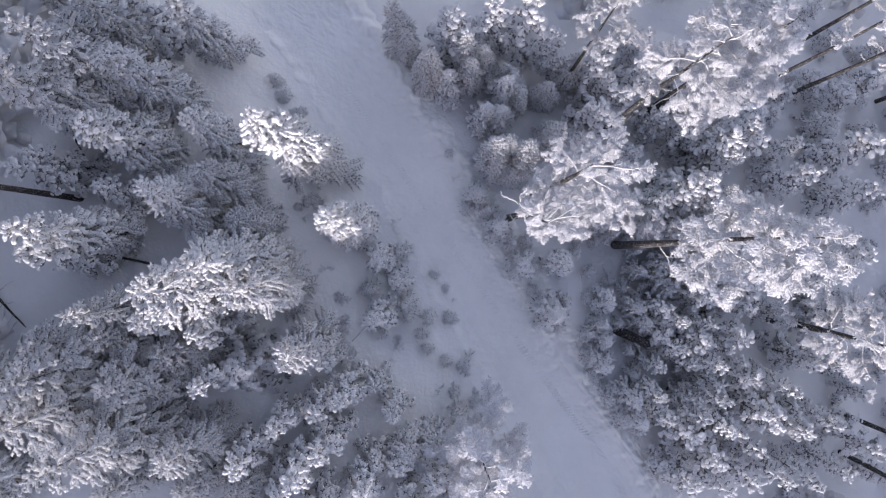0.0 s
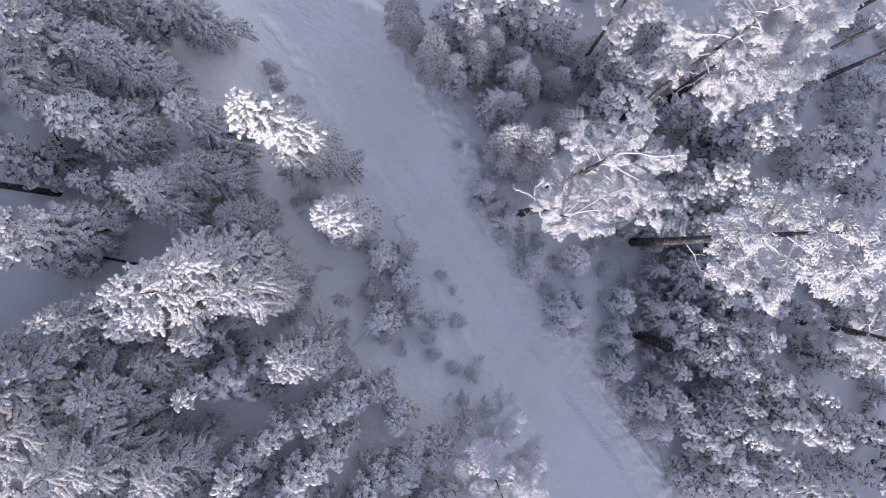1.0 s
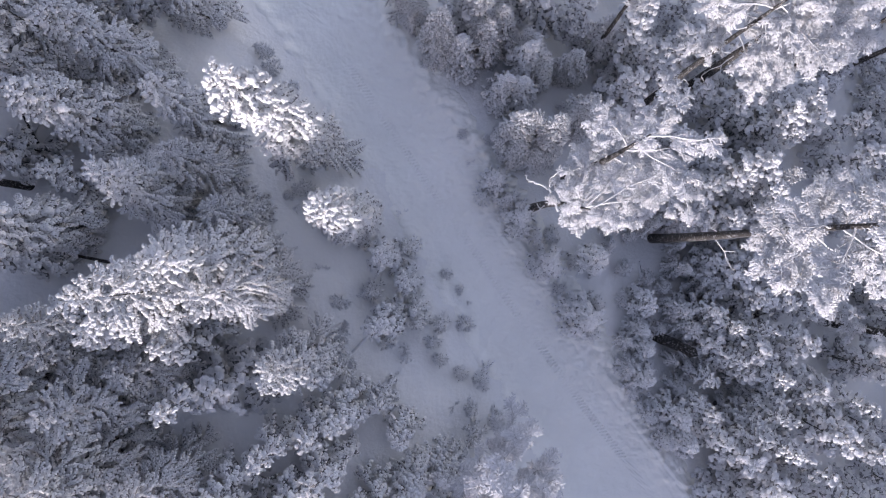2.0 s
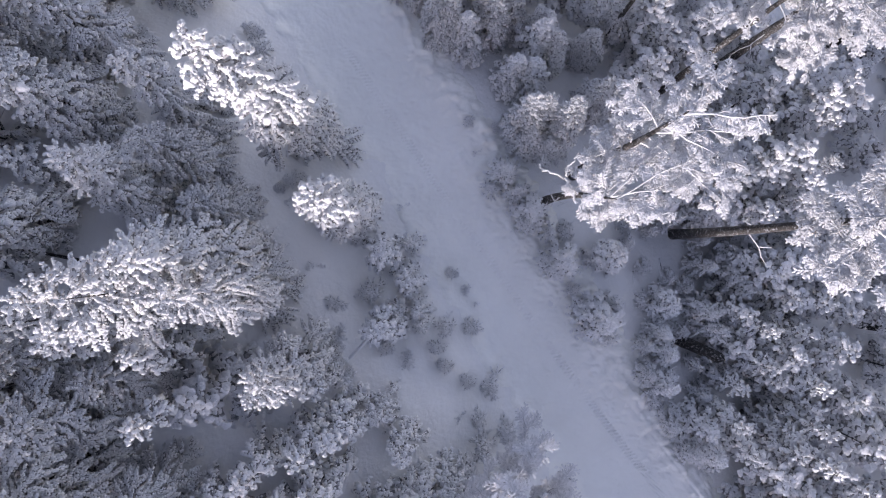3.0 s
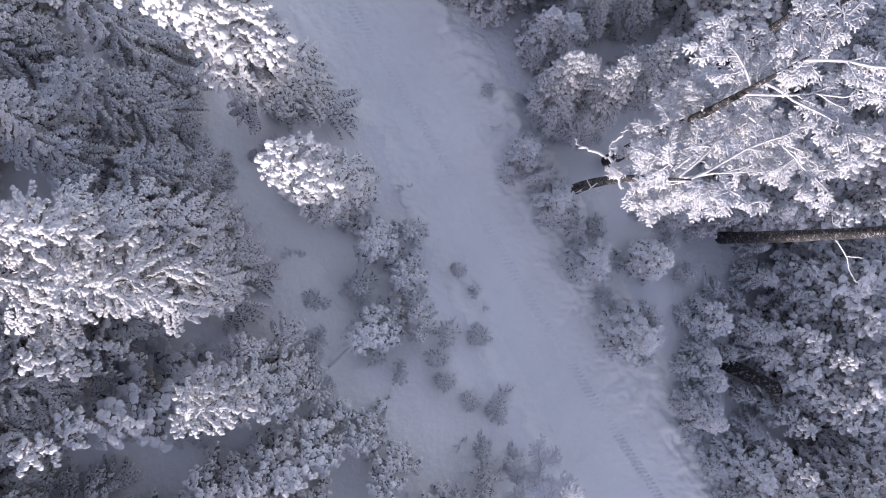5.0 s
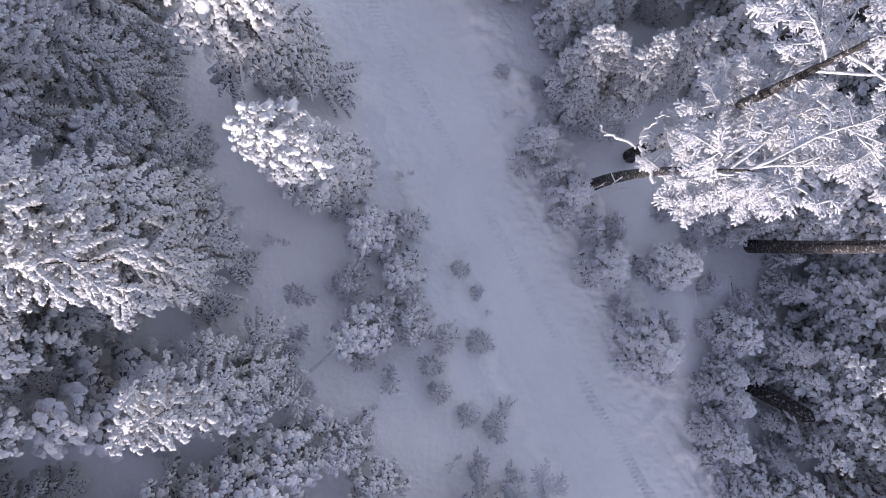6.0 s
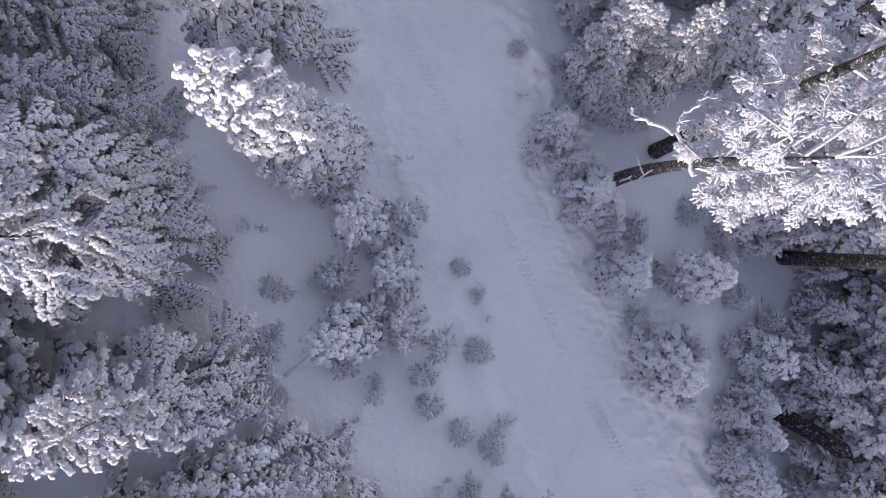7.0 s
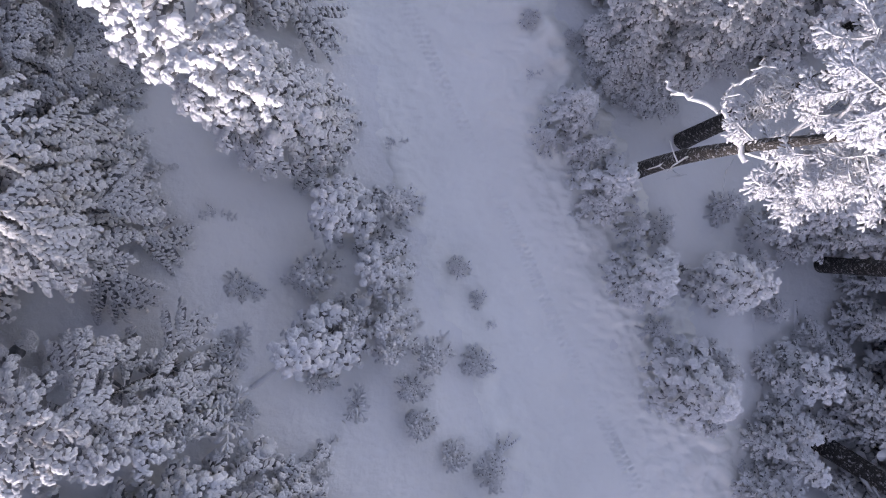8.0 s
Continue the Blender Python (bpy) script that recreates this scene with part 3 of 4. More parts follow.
plant("laden_small_1", -10.91, -0.75, 4.50, 0.94)
plant("laden_small_1", -10.16, 1.22, 3.20, 0.79)
plant("frosted_fir_2", -9.37, -2.28, 5.50, 0.97)
plant("laden_spruce_2", -8.05, -2.51, 4.60, 1.32)
plant("frosted_fir_2", -9.56, -3.11, 3.60, 1.14)
plant("laden_small_1", -6.96, -2.91, 3.80, 0.94)
plant("frosted_fir_2", -4.10, -3.30, 5.60, 1.30)
plant("frosted_fir_1", -8.87, -5.75, 6.30, 1.60)
plant("frosted_fir_1", -10.61, -4.02, 4.80, 1.80)
plant("frosted_fir_1", -8.70, -4.29, 4.20, 1.67)
plant("frosted_fir_2", -7.89, -3.54, 3.60, 1.14)
plant("laden_small_2", -4.62, -5.57, 3.60, 0.72)
plant("laden_small_1", -5.54, -6.60, 3.80, 0.94)
plant("laden_small_2", -3.85, -6.74, 3.80, 0.94)
plant("laden_small_1", -3.59, -5.19, 3.40, 0.86)
plant("laden_small_2", -2.89, -4.85, 3.00, 0.86)
plant("laden_small_1", -1.32, -5.53, 2.80, 0.72)
plant("laden_small_2", -3.29, -6.28, 3.50, 0.86)
plant("laden_small_2", -3.70, -3.72, 2.60, 0.72)
plant("laden_small_1", -1.98, -4.72, 2.20, 0.65)
plant("laden_small_2", -1.97, -7.39, 3.30, 0.86)
plant("frosted_fir_2", -7.18, -6.34, 4.50, 1.23)
plant("laden_small_2", -6.74, -4.37, 3.40, 0.79)
plant("frosted_fir_4", -6.04, -4.14, 2.20, 0.80)
plant("young_fir_3", -0.80, -6.80, 2.60, 1.06)
plant("young_fir_3", -0.01, -6.76, 2.20, 0.79)
plant("small_pine", 1.85, -6.90, 5.20, 1.60)
plant("laden_small_1", -1.00, -7.10, 2.80, 0.90)
plant("laden_small_2", 0.20, -7.70, 2.60, 0.85)
plant("laden_small_1", -2.20, -8.10, 3.00, 0.90)
plant("laden_small_2", -0.60, -8.50, 3.00, 0.90)
plant("laden_small_1", 1.00, -8.70, 2.60, 0.90)
plant("laden_small_2", -3.40, -8.40, 3.20, 0.95)
plant("laden_small_1", -5.20, -8.80, 3.40, 1.00)
plant("tall_pine_3", -12.02, 0.97, 12.00, 1.15)
plant("frosted_fir_1", -10.98, 4.93, 6.30, 1.76)
plant("frosted_fir_2", -11.17, 5.89, 5.00, 1.32)
plant("frosted_fir_1", -10.35, -5.04, 5.30, 1.76)
plant("frosted_fir_2", -8.62, -6.02, 4.50, 1.32)
plant("frosted_fir_2", -10.89, -3.23, 4.00, 1.23)
plant("frosted_fir_1", -5.45, -1.40, 6.00, 1.70)
# three tall spruces added out of view on the left, as sun blockers
plant("laden_spruce_3", -15.80, -1.00, 11.00, 1.76)
plant("laden_spruce_3", -16.20, -4.20, 11.50, 1.76)
plant("laden_spruce_2", -15.20, 2.20, 10.50, 1.67)
plant("frosted_fir_2", -6.39, 0.54, 3.60, 1.20)
plant("frosted_fir_2", -7.35, 1.83, 4.20, 1.30)
plant("frosted_fir_2", -6.97, -7.47, 3.40, 1.10)
plant("laden_small_1", -4.44, -7.61, 3.20, 0.90)
plant("frosted_fir_2", -8.72, -7.22, 4.00, 1.20)
plant("frosted_fir_2", -5.76, -7.69, 3.20, 1.00)
# added along the left rim, mostly unseen, to shade the bright snow there
plant("frosted_fir_1", -12.70, -4.60, 6.50, 1.70)
plant("frosted_fir_1", -13.90, -6.00, 7.00, 1.80)
plant("laden_spruce_3", -12.30, -7.30, 6.00, 1.60)
plant("forest_spruce_1", -14.90, -3.00, 6.50, 1.60)
plant("forest_spruce_1", -14.60, 3.20, 7.00, 1.70)
plant("forest_spruce_1", -14.80, 6.00, 7.00, 1.80)
plant("frosted_fir_2", -13.40, 8.20, 6.50, 1.60)
# shrubs and seedlings on the bank above the track
plant("laden_small_2", -2.24, -0.52, 2.30, 0.80)
plant("young_fir_2", -1.56, -0.19, 1.50, 0.55)
plant("laden_small_1", -1.54, -1.24, 2.00, 0.70)
plant("young_fir_2", -2.50, -1.60, 1.20, 0.60)
plant("young_fir_1", -1.21, -2.11, 1.80, 0.60)
plant("young_fir_2", -1.01, -2.54, 1.50, 0.55)
plant("laden_small_2", -2.08, -2.47, 2.20, 0.85)
plant("young_fir_2", -1.67, -2.26, 1.50, 0.55)
plant("young_fir_2", -2.12, -3.16, 0.90, 0.45)
plant("young_fir_2", -0.30, -2.67, 1.20, 0.50)
plant("young_fir_1", -0.59, -3.14, 1.10, 0.45)
plant("young_fir_2", -0.38, -3.73, 0.90, 0.45)
plant("young_fir_4", 0.46, -2.65, 0.90, 0.40)
plant("young_fir_2", -0.30, -1.01, 0.90, 0.38)
plant("young_fir_1", 0.26, -1.52, 0.60, 0.32)
plant("young_fir_2", 0.33, -4.19, 0.90, 0.45)
plant("young_fir_1", 1.17, -4.44, 1.20, 0.60)
plant("young_fir_2", 0.81, -5.27, 0.90, 0.45)
plant("young_fir_2", 1.69, -5.62, 1.20, 0.55)
plant("young_fir_4", 2.32, -6.23, 1.10, 0.50)
plant("young_fir_2", 0.98, -6.10, 1.50, 0.60)
plant("young_fir_1", 0.39, -6.42, 1.20, 0.50)
plant("young_fir_1", -3.52, -1.93, 0.70, 0.45)
plant("young_fir_2", -4.92, 1.43, 0.90, 0.50)
plant("young_fir_4", -5.32, 1.25, 0.80, 0.40)
plant("young_fir_1", -6.75, 6.03, 0.90, 0.50)
plant("young_fir_2", -6.34, 5.44, 0.80, 0.50)
plant("young_fir_1", -5.86, 4.93, 0.80, 0.50)
plant("young_fir_4", -3.07, -3.84, 0.80, 0.40)
plant("young_fir_2", -3.47, -3.89, 1.40, 0.60)
plant("shrub_tip_1", -3.33, -2.85, 0.50, 0.35)
plant("shrub_tip_1", -1.42, -3.55, 0.40, 0.30)
plant("shrub_tip_2", -1.71, -4.29, 0.30, 0.25)
plant("shrub_tip_2", -4.14, -0.93, 0.30, 0.30)
plant("shrub_tip_2", -1.88, 1.01, 0.30, 0.25)
plant("shrub_tip_2", 0.51, -1.89, 0.25, 0.22)
plant("shrub_tip_2", 0.23, -5.23, 0.30, 0.25)
plant("shrub_tip_2", -2.76, -1.81, 0.40, 0.35)
plant("shrub_tip_2", -5.13, 0.85, 0.30, 0.35)
plant("shrub_tip_1", -3.16, -3.88, 0.50, 0.40)
# the edge of the track on the downhill side
plant("young_fir_3", 1.23, 2.18, 1.65, 0.62)
plant("young_fir_1", 0.88, 1.72, 0.77, 0.59)
plant("young_fir_1", 1.66, 1.62, 1.65, 0.68)
plant("young_fir_3", 2.05, 1.00, 1.87, 0.73)
plant("young_fir_2", 1.89, 0.62, 1.43, 0.57)
plant("young_fir_4", 3.25, 0.49, 1.65, 0.62)
plant("young_fir_1", 2.74, 0.42, 1.43, 0.57)
plant("young_fir_3", 3.10, -0.39, 1.76, 0.78)
plant("young_fir_1", 2.73, -0.69, 1.54, 0.62)
plant("laden_small_2", 4.55, -0.20, 2.10, 0.80)
plant("young_fir_2", 4.15, -0.38, 1.65, 0.62)
plant("young_fir_4", 3.61, -1.34, 1.32, 0.52)
plant("young_fir_1", 3.92, -1.72, 1.21, 0.52)
plant("young_fir_3", 4.31, -2.19, 2.09, 0.94)
plant("young_fir_1", 4.85, -1.75, 1.43, 0.57)
plant("young_fir_2", 4.63, -2.76, 1.32, 0.62)
plant("young_fir_2", 5.92, -0.58, 0.88, 0.52)
plant("young_fir_2", 6.83, -0.90, 0.88, 0.52)
plant("young_fir_2", 7.42, -1.15, 0.99, 0.55)
plant("laden_small_2", 6.50, -1.69, 1.60, 0.75)
plant("young_fir_4", 5.88, -1.62, 1.21, 0.62)
plant("young_fir_2", 7.16, -2.47, 1.10, 0.52)
plant("young_fir_3", 6.39, -2.54, 1.43, 0.57)
plant("young_fir_1", 5.85, -2.88, 1.54, 0.62)
plant("young_fir_3", 6.47, -3.13, 1.65, 0.62)
plant("young_fir_1", 6.00, -3.81, 1.54, 0.68)
plant("young_fir_3", 6.34, -4.04, 1.76, 0.73)
plant("young_fir_4", 6.25, -4.62, 1.54, 0.62)
plant("young_fir_3", 7.79, -4.43, 1.21, 0.52)
plant("young_fir_1", 6.67, -5.30, 1.65, 0.68)
plant("young_fir_3", 7.49, -5.15, 2.20, 0.83)
plant("young_fir_1", 7.23, -5.91, 1.98, 0.73)
plant("young_fir_3", 7.71, -5.91, 2.20, 0.83)
plant("young_fir_4", 8.08, -6.37, 2.42, 0.94)
plant("young_fir_2", 0.05, 5.86, 1.10, 0.65)
plant("young_fir_2", 0.01, 3.84, 0.44, 0.39)
plant("young_fir_2", 0.82, 3.68, 0.33, 0.33)
plant("shrub_tip_2", 0.35, 2.83, 0.30, 0.22)
plant("shrub_tip_2", -1.07, 4.82, 0.20, 0.22)
plant("shrub_tip_2", -1.36, 5.49, 0.20, 0.20)
# firs below the track
plant("young_fir_3", 1.23, 4.81, 1.10, 0.45)
plant("frosted_fir_5", 1.73, 3.68, 4.00, 0.89)
plant("frosted_fir_5", 2.31, 3.91, 4.00, 0.89)
plant("frosted_fir_5", 1.78, 3.16, 2.80, 0.80)
plant("frosted_fir_5", 2.40, 2.99, 2.50, 0.74)
plant("frosted_fir_5", 2.91, 3.60, 5.50, 0.95)
plant("young_fir_3", 1.39, 5.29, 2.50, 0.80)
plant("young_fir_3", 1.89, 5.31, 2.40, 0.80)
plant("frosted_fir_5", 2.54, 6.05, 3.40, 0.80)
plant("young_fir_3", 2.02, 6.29, 3.00, 0.90)
plant("frosted_fir_5", 3.81, 6.54, 3.20, 0.80)
plant("frosted_fir_5", -0.81, 6.70, 4.50, 0.80)
plant("young_fir_3", -0.15, 6.38, 2.60, 0.80)
plant("frosted_fir_5", 0.64, 6.68, 4.00, 0.80)
plant("frosted_fir_5", 1.23, 7.31, 4.00, 0.80)
plant("young_fir_3", 2.33, 6.83, 2.40, 0.71)
plant("young_fir_3", 2.02, 6.04, 1.80, 0.71)
plant("frosted_fir_5", -1.80, 7.49, 3.50, 0.74)
plant("young_fir_4", 4.55, 1.23, 2.00, 0.63)
plant("young_fir_2", 5.34, 0.97, 1.80, 0.63)
plant("young_fir_1", 6.76, 1.01, 2.40, 0.71)
plant("young_fir_3", 6.20, 1.49, 2.40, 0.80)
plant("young_fir_1", 7.33, 1.74, 2.40, 0.71)
plant("young_fir_3", 7.72, 1.28, 2.70, 0.80)
plant("young_fir_3", 7.96, 1.82, 3.00, 0.80)
plant("frosted_fir_3", 8.64, 2.43, 3.20, 0.74)
plant("laden_small_2", 9.00, 1.38, 3.40, 0.74)
plant("young_fir_2", 6.16, 0.72, 1.20, 0.49)
plant("young_fir_1", 5.28, 0.24, 1.40, 0.54)
plant("frosted_fir_3", 9.40, 2.46, 3.50, 0.74)
plant("frosted_fir_4", 9.81, 3.04, 4.00, 0.80)
plant("frosted_fir_3", 10.28, 2.27, 4.00, 0.80)
plant("laden_small_1", 10.12, 1.73, 4.00, 0.80)
plant("frosted_fir_4", 10.62, 4.74, 4.30, 0.80)
plant("laden_small_1", 11.06, 4.24, 4.50, 0.89)
plant("frosted_fir_4", 11.13, 5.89, 2.80, 0.80)
plant("frosted_fir_3", 11.64, 5.50, 4.00, 0.80)
plant("frosted_fir_2", 10.86, 2.84, 5.00, 0.89)
plant("frosted_fir_3", 11.49, 7.22, 1.80, 0.63)
plant("frosted_fir_4", 11.54, 6.49, 2.30, 0.71)
plant("young_fir_1", 13.63, 7.83, 1.30, 0.54)
plant("frosted_fir_3", 12.12, 8.00, 2.60, 0.80)
plant("frosted_fir_4", 12.75, 6.33, 2.50, 0.80)
plant("frosted_fir_3", 10.77, 5.92, 2.20, 0.71)
plant("laden_small_1", 14.09, 5.14, 3.80, 0.89)
plant("frosted_fir_4", 12.10, 5.10, 3.50, 0.80)
plant("frosted_fir_3", 14.29, 3.87, 4.00, 0.89)
plant("frosted_fir_4", 17.02, 5.26, 4.00, 0.89)
plant("frosted_fir_3", 16.98, 3.31, 4.00, 0.89)
plant("young_fir_1", 16.90, 7.48, 1.60, 0.71)
plant("frosted_fir_4", 18.77, 8.70, 2.20, 0.80)
plant("young_fir_1", 15.57, 8.80, 1.50, 0.63)
plant("frosted_fir_3", 16.50, 6.47, 2.50, 0.71)
plant("young_fir_3", 7.73, -1.83, 2.00, 0.60)
plant("young_fir_4", 7.44, -1.67, 1.50, 0.45)
plant("frosted_fir_3", 8.43, -1.74, 2.80, 0.67)
plant("laden_small_2", 8.93, -2.13, 3.40, 0.67)
plant("laden_small_1", 10.05, -2.22, 3.80, 0.72)
plant("young_fir_3", 7.98, -2.31, 2.20, 0.60)
plant("frosted_fir_4", 8.50, -2.75, 2.40, 0.60)
plant("laden_small_2", 8.90, -3.21, 3.20, 0.67)
plant("laden_small_2", 8.33, -3.82, 2.60, 0.60)
plant("young_fir_2", 7.60, -3.55, 1.40, 0.45)
plant("laden_small_2", 10.15, -3.66, 3.80, 0.72)
plant("frosted_fir_4", 9.80, -2.89, 3.20, 0.67)
plant("frosted_fir_3", 11.09, -2.96, 3.00, 0.76)
plant("frosted_fir_3", 9.61, -3.73, 2.80, 0.67)
plant("frosted_fir_4", 11.37, -2.58, 3.40, 0.67)
plant("frosted_fir_3", 11.81, -1.60, 3.40, 0.67)
plant("laden_small_2", 8.24, -4.87, 2.80, 0.67)
plant("laden_small_1", 8.46, -5.57, 3.40, 0.72)
plant("laden_small_2", 9.78, -5.04, 3.00, 0.67)
plant("laden_small_1", 9.59, -5.45, 3.80, 0.72)
plant("laden_small_2", 10.22, -5.64, 4.20, 0.72)
plant("laden_small_1", 10.35, -4.83, 4.40, 0.72)
plant("frosted_fir_4", 9.36, -6.17, 2.80, 0.76)
plant("frosted_fir_4", 11.80, -4.11, 3.40, 0.67)
plant("frosted_fir_3", 10.65, -4.50, 3.00, 0.67)
plant("frosted_fir_3", 10.33, -0.44, 2.80, 0.67)
plant("frosted_fir_4", 9.98, -1.24, 3.00, 0.67)
plant("frosted_fir_3", 10.86, -1.33, 3.40, 0.67)
plant("young_fir_2", 9.91, -0.34, 1.40, 0.38)
plant("frosted_fir_4", 8.70, -0.68, 1.80, 0.53)
plant("frosted_fir_3", 8.87, -1.15, 2.10, 0.56)
plant("young_fir_3", 7.94, -0.41, 1.80, 0.53)
plant("frosted_fir_4", 10.19, -0.13, 2.20, 0.60)
plant("laden_small_1", 13.09, -4.37, 4.60, 0.72)
plant("laden_small_2", 12.59, -7.50, 4.00, 0.72)
plant("laden_small_1", 14.35, -7.84, 4.00, 0.72)
plant("frosted_fir_4", 13.91, -5.93, 3.20, 0.72)
plant("frosted_fir_3", 15.77, -7.56, 3.40, 0.72)
plant("frosted_fir_3", 17.82, -4.91, 2.40, 0.67)
plant("frosted_fir_4", 14.56, -3.46, 3.20, 0.67)
plant("frosted_fir_4", 16.02, -1.97, 2.60, 0.67)
plant("frosted_fir_3", 15.42, -0.16, 3.20, 0.72)
plant("frosted_fir_4", 16.81, 0.82, 3.60, 0.72)
plant("frosted_fir_3", 13.57, -1.59, 3.00, 0.67)
plant("frosted_fir_4", 17.19, -6.70, 3.60, 0.72)
plant("frosted_fir_3", 10.55, -7.86, 3.40, 0.72)
plant("frosted_fir_4", 9.26, -7.84, 3.00, 0.67)
plant("frosted_fir_2", -2.16, 8.07, 4.50, 0.95)
plant("frosted_fir_5", -1.09, 6.65, 4.00, 0.80)
plant("frosted_fir_4", -0.13, 8.17, 3.50, 0.80)
plant("frosted_fir_5", 0.55, 7.42, 5.00, 0.89)
plant("frosted_fir_3", 1.40, 8.48, 4.50, 0.89)
plant("frosted_fir_4", 2.61, 8.69, 4.50, 0.89)
plant("frosted_fir_3", 3.74, 8.19, 3.60, 0.80)
plant("frosted_fir_5", 2.13, 7.00, 3.00, 0.74)
plant("frosted_fir_5", 4.67, 7.54, 4.00, 0.89)
plant("frosted_fir_5", 3.55, 6.49, 2.50, 0.74)
plant("frosted_fir_3", 6.08, 6.94, 3.00, 0.80)
plant("frosted_fir_5", 3.96, 4.64, 4.50, 0.89)
plant("young_fir_1", 7.89, 0.37, 1.80, 0.56)
plant("frosted_fir_3", 8.86, -0.13, 2.40, 0.64)
plant("frosted_fir_4", 9.96, -0.22, 2.80, 0.67)
plant("frosted_fir_3", 10.73, 0.59, 2.30, 0.60)
plant("frosted_fir_4", 8.26, 1.77, 2.40, 0.76)
plant("frosted_fir_4", 9.14, 1.37, 2.80, 0.70)
plant("frosted_fir_3", 10.31, 1.59, 3.30, 0.74)
plant("frosted_fir_4", 6.98, 2.34, 2.80, 0.70)
plant("frosted_fir_3", 8.13, 2.27, 3.30, 0.74)
plant("young_fir_4", 6.89, 1.81, 2.00, 0.67)
plant("young_fir_2", 6.18, 1.65, 1.60, 0.54)
plant("young_fir_2", 5.73, 1.32, 1.30, 0.49)
plant("frosted_fir_4", 9.11, 2.79, 3.80, 0.80)
plant("frosted_fir_3", 10.16, 2.43, 4.00, 0.80)
plant("frosted_fir_3", 14.68, 7.78, 2.00, 0.70)
plant("frosted_fir_4", 16.22, 8.53, 1.80, 0.65)
plant("frosted_fir_3", 13.97, 6.89, 2.00, 0.70)
plant("frosted_fir_4", 17.46, 7.96, 2.00, 0.75)
plant("frosted_fir_3", 5.68, 8.05, 4.00, 0.90)
plant("frosted_fir_4", 5.47, 7.35, 3.50, 0.80)
plant("frosted_fir_3", 7.58, 8.87, 3.50, 0.80)
plant("frosted_fir_4", 9.17, 8.38, 3.00, 0.80)
plant("frosted_fir_4", 12.20, -5.37, 3.80, 0.85)
plant("laden_small_1", 13.83, -5.93, 4.00, 0.85)
plant("frosted_fir_3", 11.08, -5.96, 3.40, 0.80)
plant("laden_small_2", 11.87, -6.59, 3.60, 0.80)
plant("frosted_fir_4", 10.23, -6.97, 3.00, 0.75)
plant("laden_small_1", 15.23, -5.69, 4.20, 0.85)
plant("frosted_fir_3", 11.65, -7.69, 3.60, 0.80)
plant("laden_small_1", 15.53, -3.52, 4.00, 0.85)
plant("frosted_fir_3", 16.30, -1.59, 4.00, 0.90)
# undergrowth among the old pines
for key, x, y, tall, wide in (("frosted_fir_3", 6.8, 6.5, 3.0, 0.8), ("frosted_fir_4", 7.6, 7.4, 3.2, 0.8), ("frosted_fir_3", 8.4, 5.9, 2.6, 0.75), ("frosted_fir_4", 5.6, 5.7, 2.8, 0.8),
                              ("frosted_fir_3", 7.3, 4.3, 2.4, 0.7), ("frosted_fir_4", 9.6, 5.4, 3.0, 0.75), ("laden_small_1", 5.1, 4.6, 2.8, 0.8), ("frosted_fir_4", 9.2, 7.2, 3.0, 0.8),
                              ("frosted_fir_4", 9.4, -0.5, 2.8, 0.80), ("laden_small_1", 9.3, 0.9, 2.6, 0.80), ("frosted_fir_3", 8.2, 1.2, 2.4, 0.75),
                              ("frosted_fir_4", 10.6, -0.2, 2.9, 0.80), ("frosted_fir_3", 11.6, 0.6, 3.0, 0.85), ("frosted_fir_4", 12.0, -0.8, 3.0, 0.80), ("laden_small_2", 12.6, 1.6, 3.0, 0.85), ("frosted_fir_3", 11.2, 1.6, 2.8, 0.80)):
    plant(key, x, y, tall, wide)
# the far slope
far_rng = np.random.default_rng(17)
held = [tuple(o.location[:2]) for o in bpy.data.objects if o.parent is None and o.location.x > 8]
for _ in range(500):
    x, y = far_rng.uniform(12.5, 22.5), far_rng.uniform(-10, 12)
    if min((x - a) ** 2 + (y - b) ** 2 for a, b in held) < 1.9 ** 2 or (13 < x < 16 and -5.5 < y < -4):
        continue
    held.append((x, y))
    tall = far_rng.uniform(1.2, 3.2)
    plant(("frosted_fir_3", "laden_small_1", "laden_small_2", "frosted_fir_4")[len(held) % 4], x, y, tall, 0.35 + 0.16 * tall)
# old pines below the track
CROOKED = plant("crooked_pine_1", 2.50, 1.36, 7.60, 1.15, 0)
plant("crooked_pine_2", 3.55, 2.35, 9.40, 1.30, 0)
plant("tall_pine_1", 7.20, 0.62, 14.00, 1.20, 0)
plant("tall_pine_2", 6.60, 5.50, 12.00, 1.50)
plant("tall_pine_1", 8.60, 6.50, 11.50, 1.35)
plant("tall_pine_2", 4.70, 7.40, 10.00, 1.35)
plant("tall_pine_3", 13.60, 8.10, 13.00, 1.80)
plant("tall_pine_3", 15.00, 7.80, 13.00, 1.80)
plant("tall_pine_3", 15.61, 10.35, 13.00, 1.80)
plant("tall_pine_3", 20.65, 8.44, 13.00, 1.80)
plant("tall_pine_4", 14.50, -2.20, 9.50, 1.60)
plant("tall_pine_3", 18.10, -7.90, 13.00, 1.80)
plant("tall_pine_3", 18.43, -6.31, 12.00, 1.80)


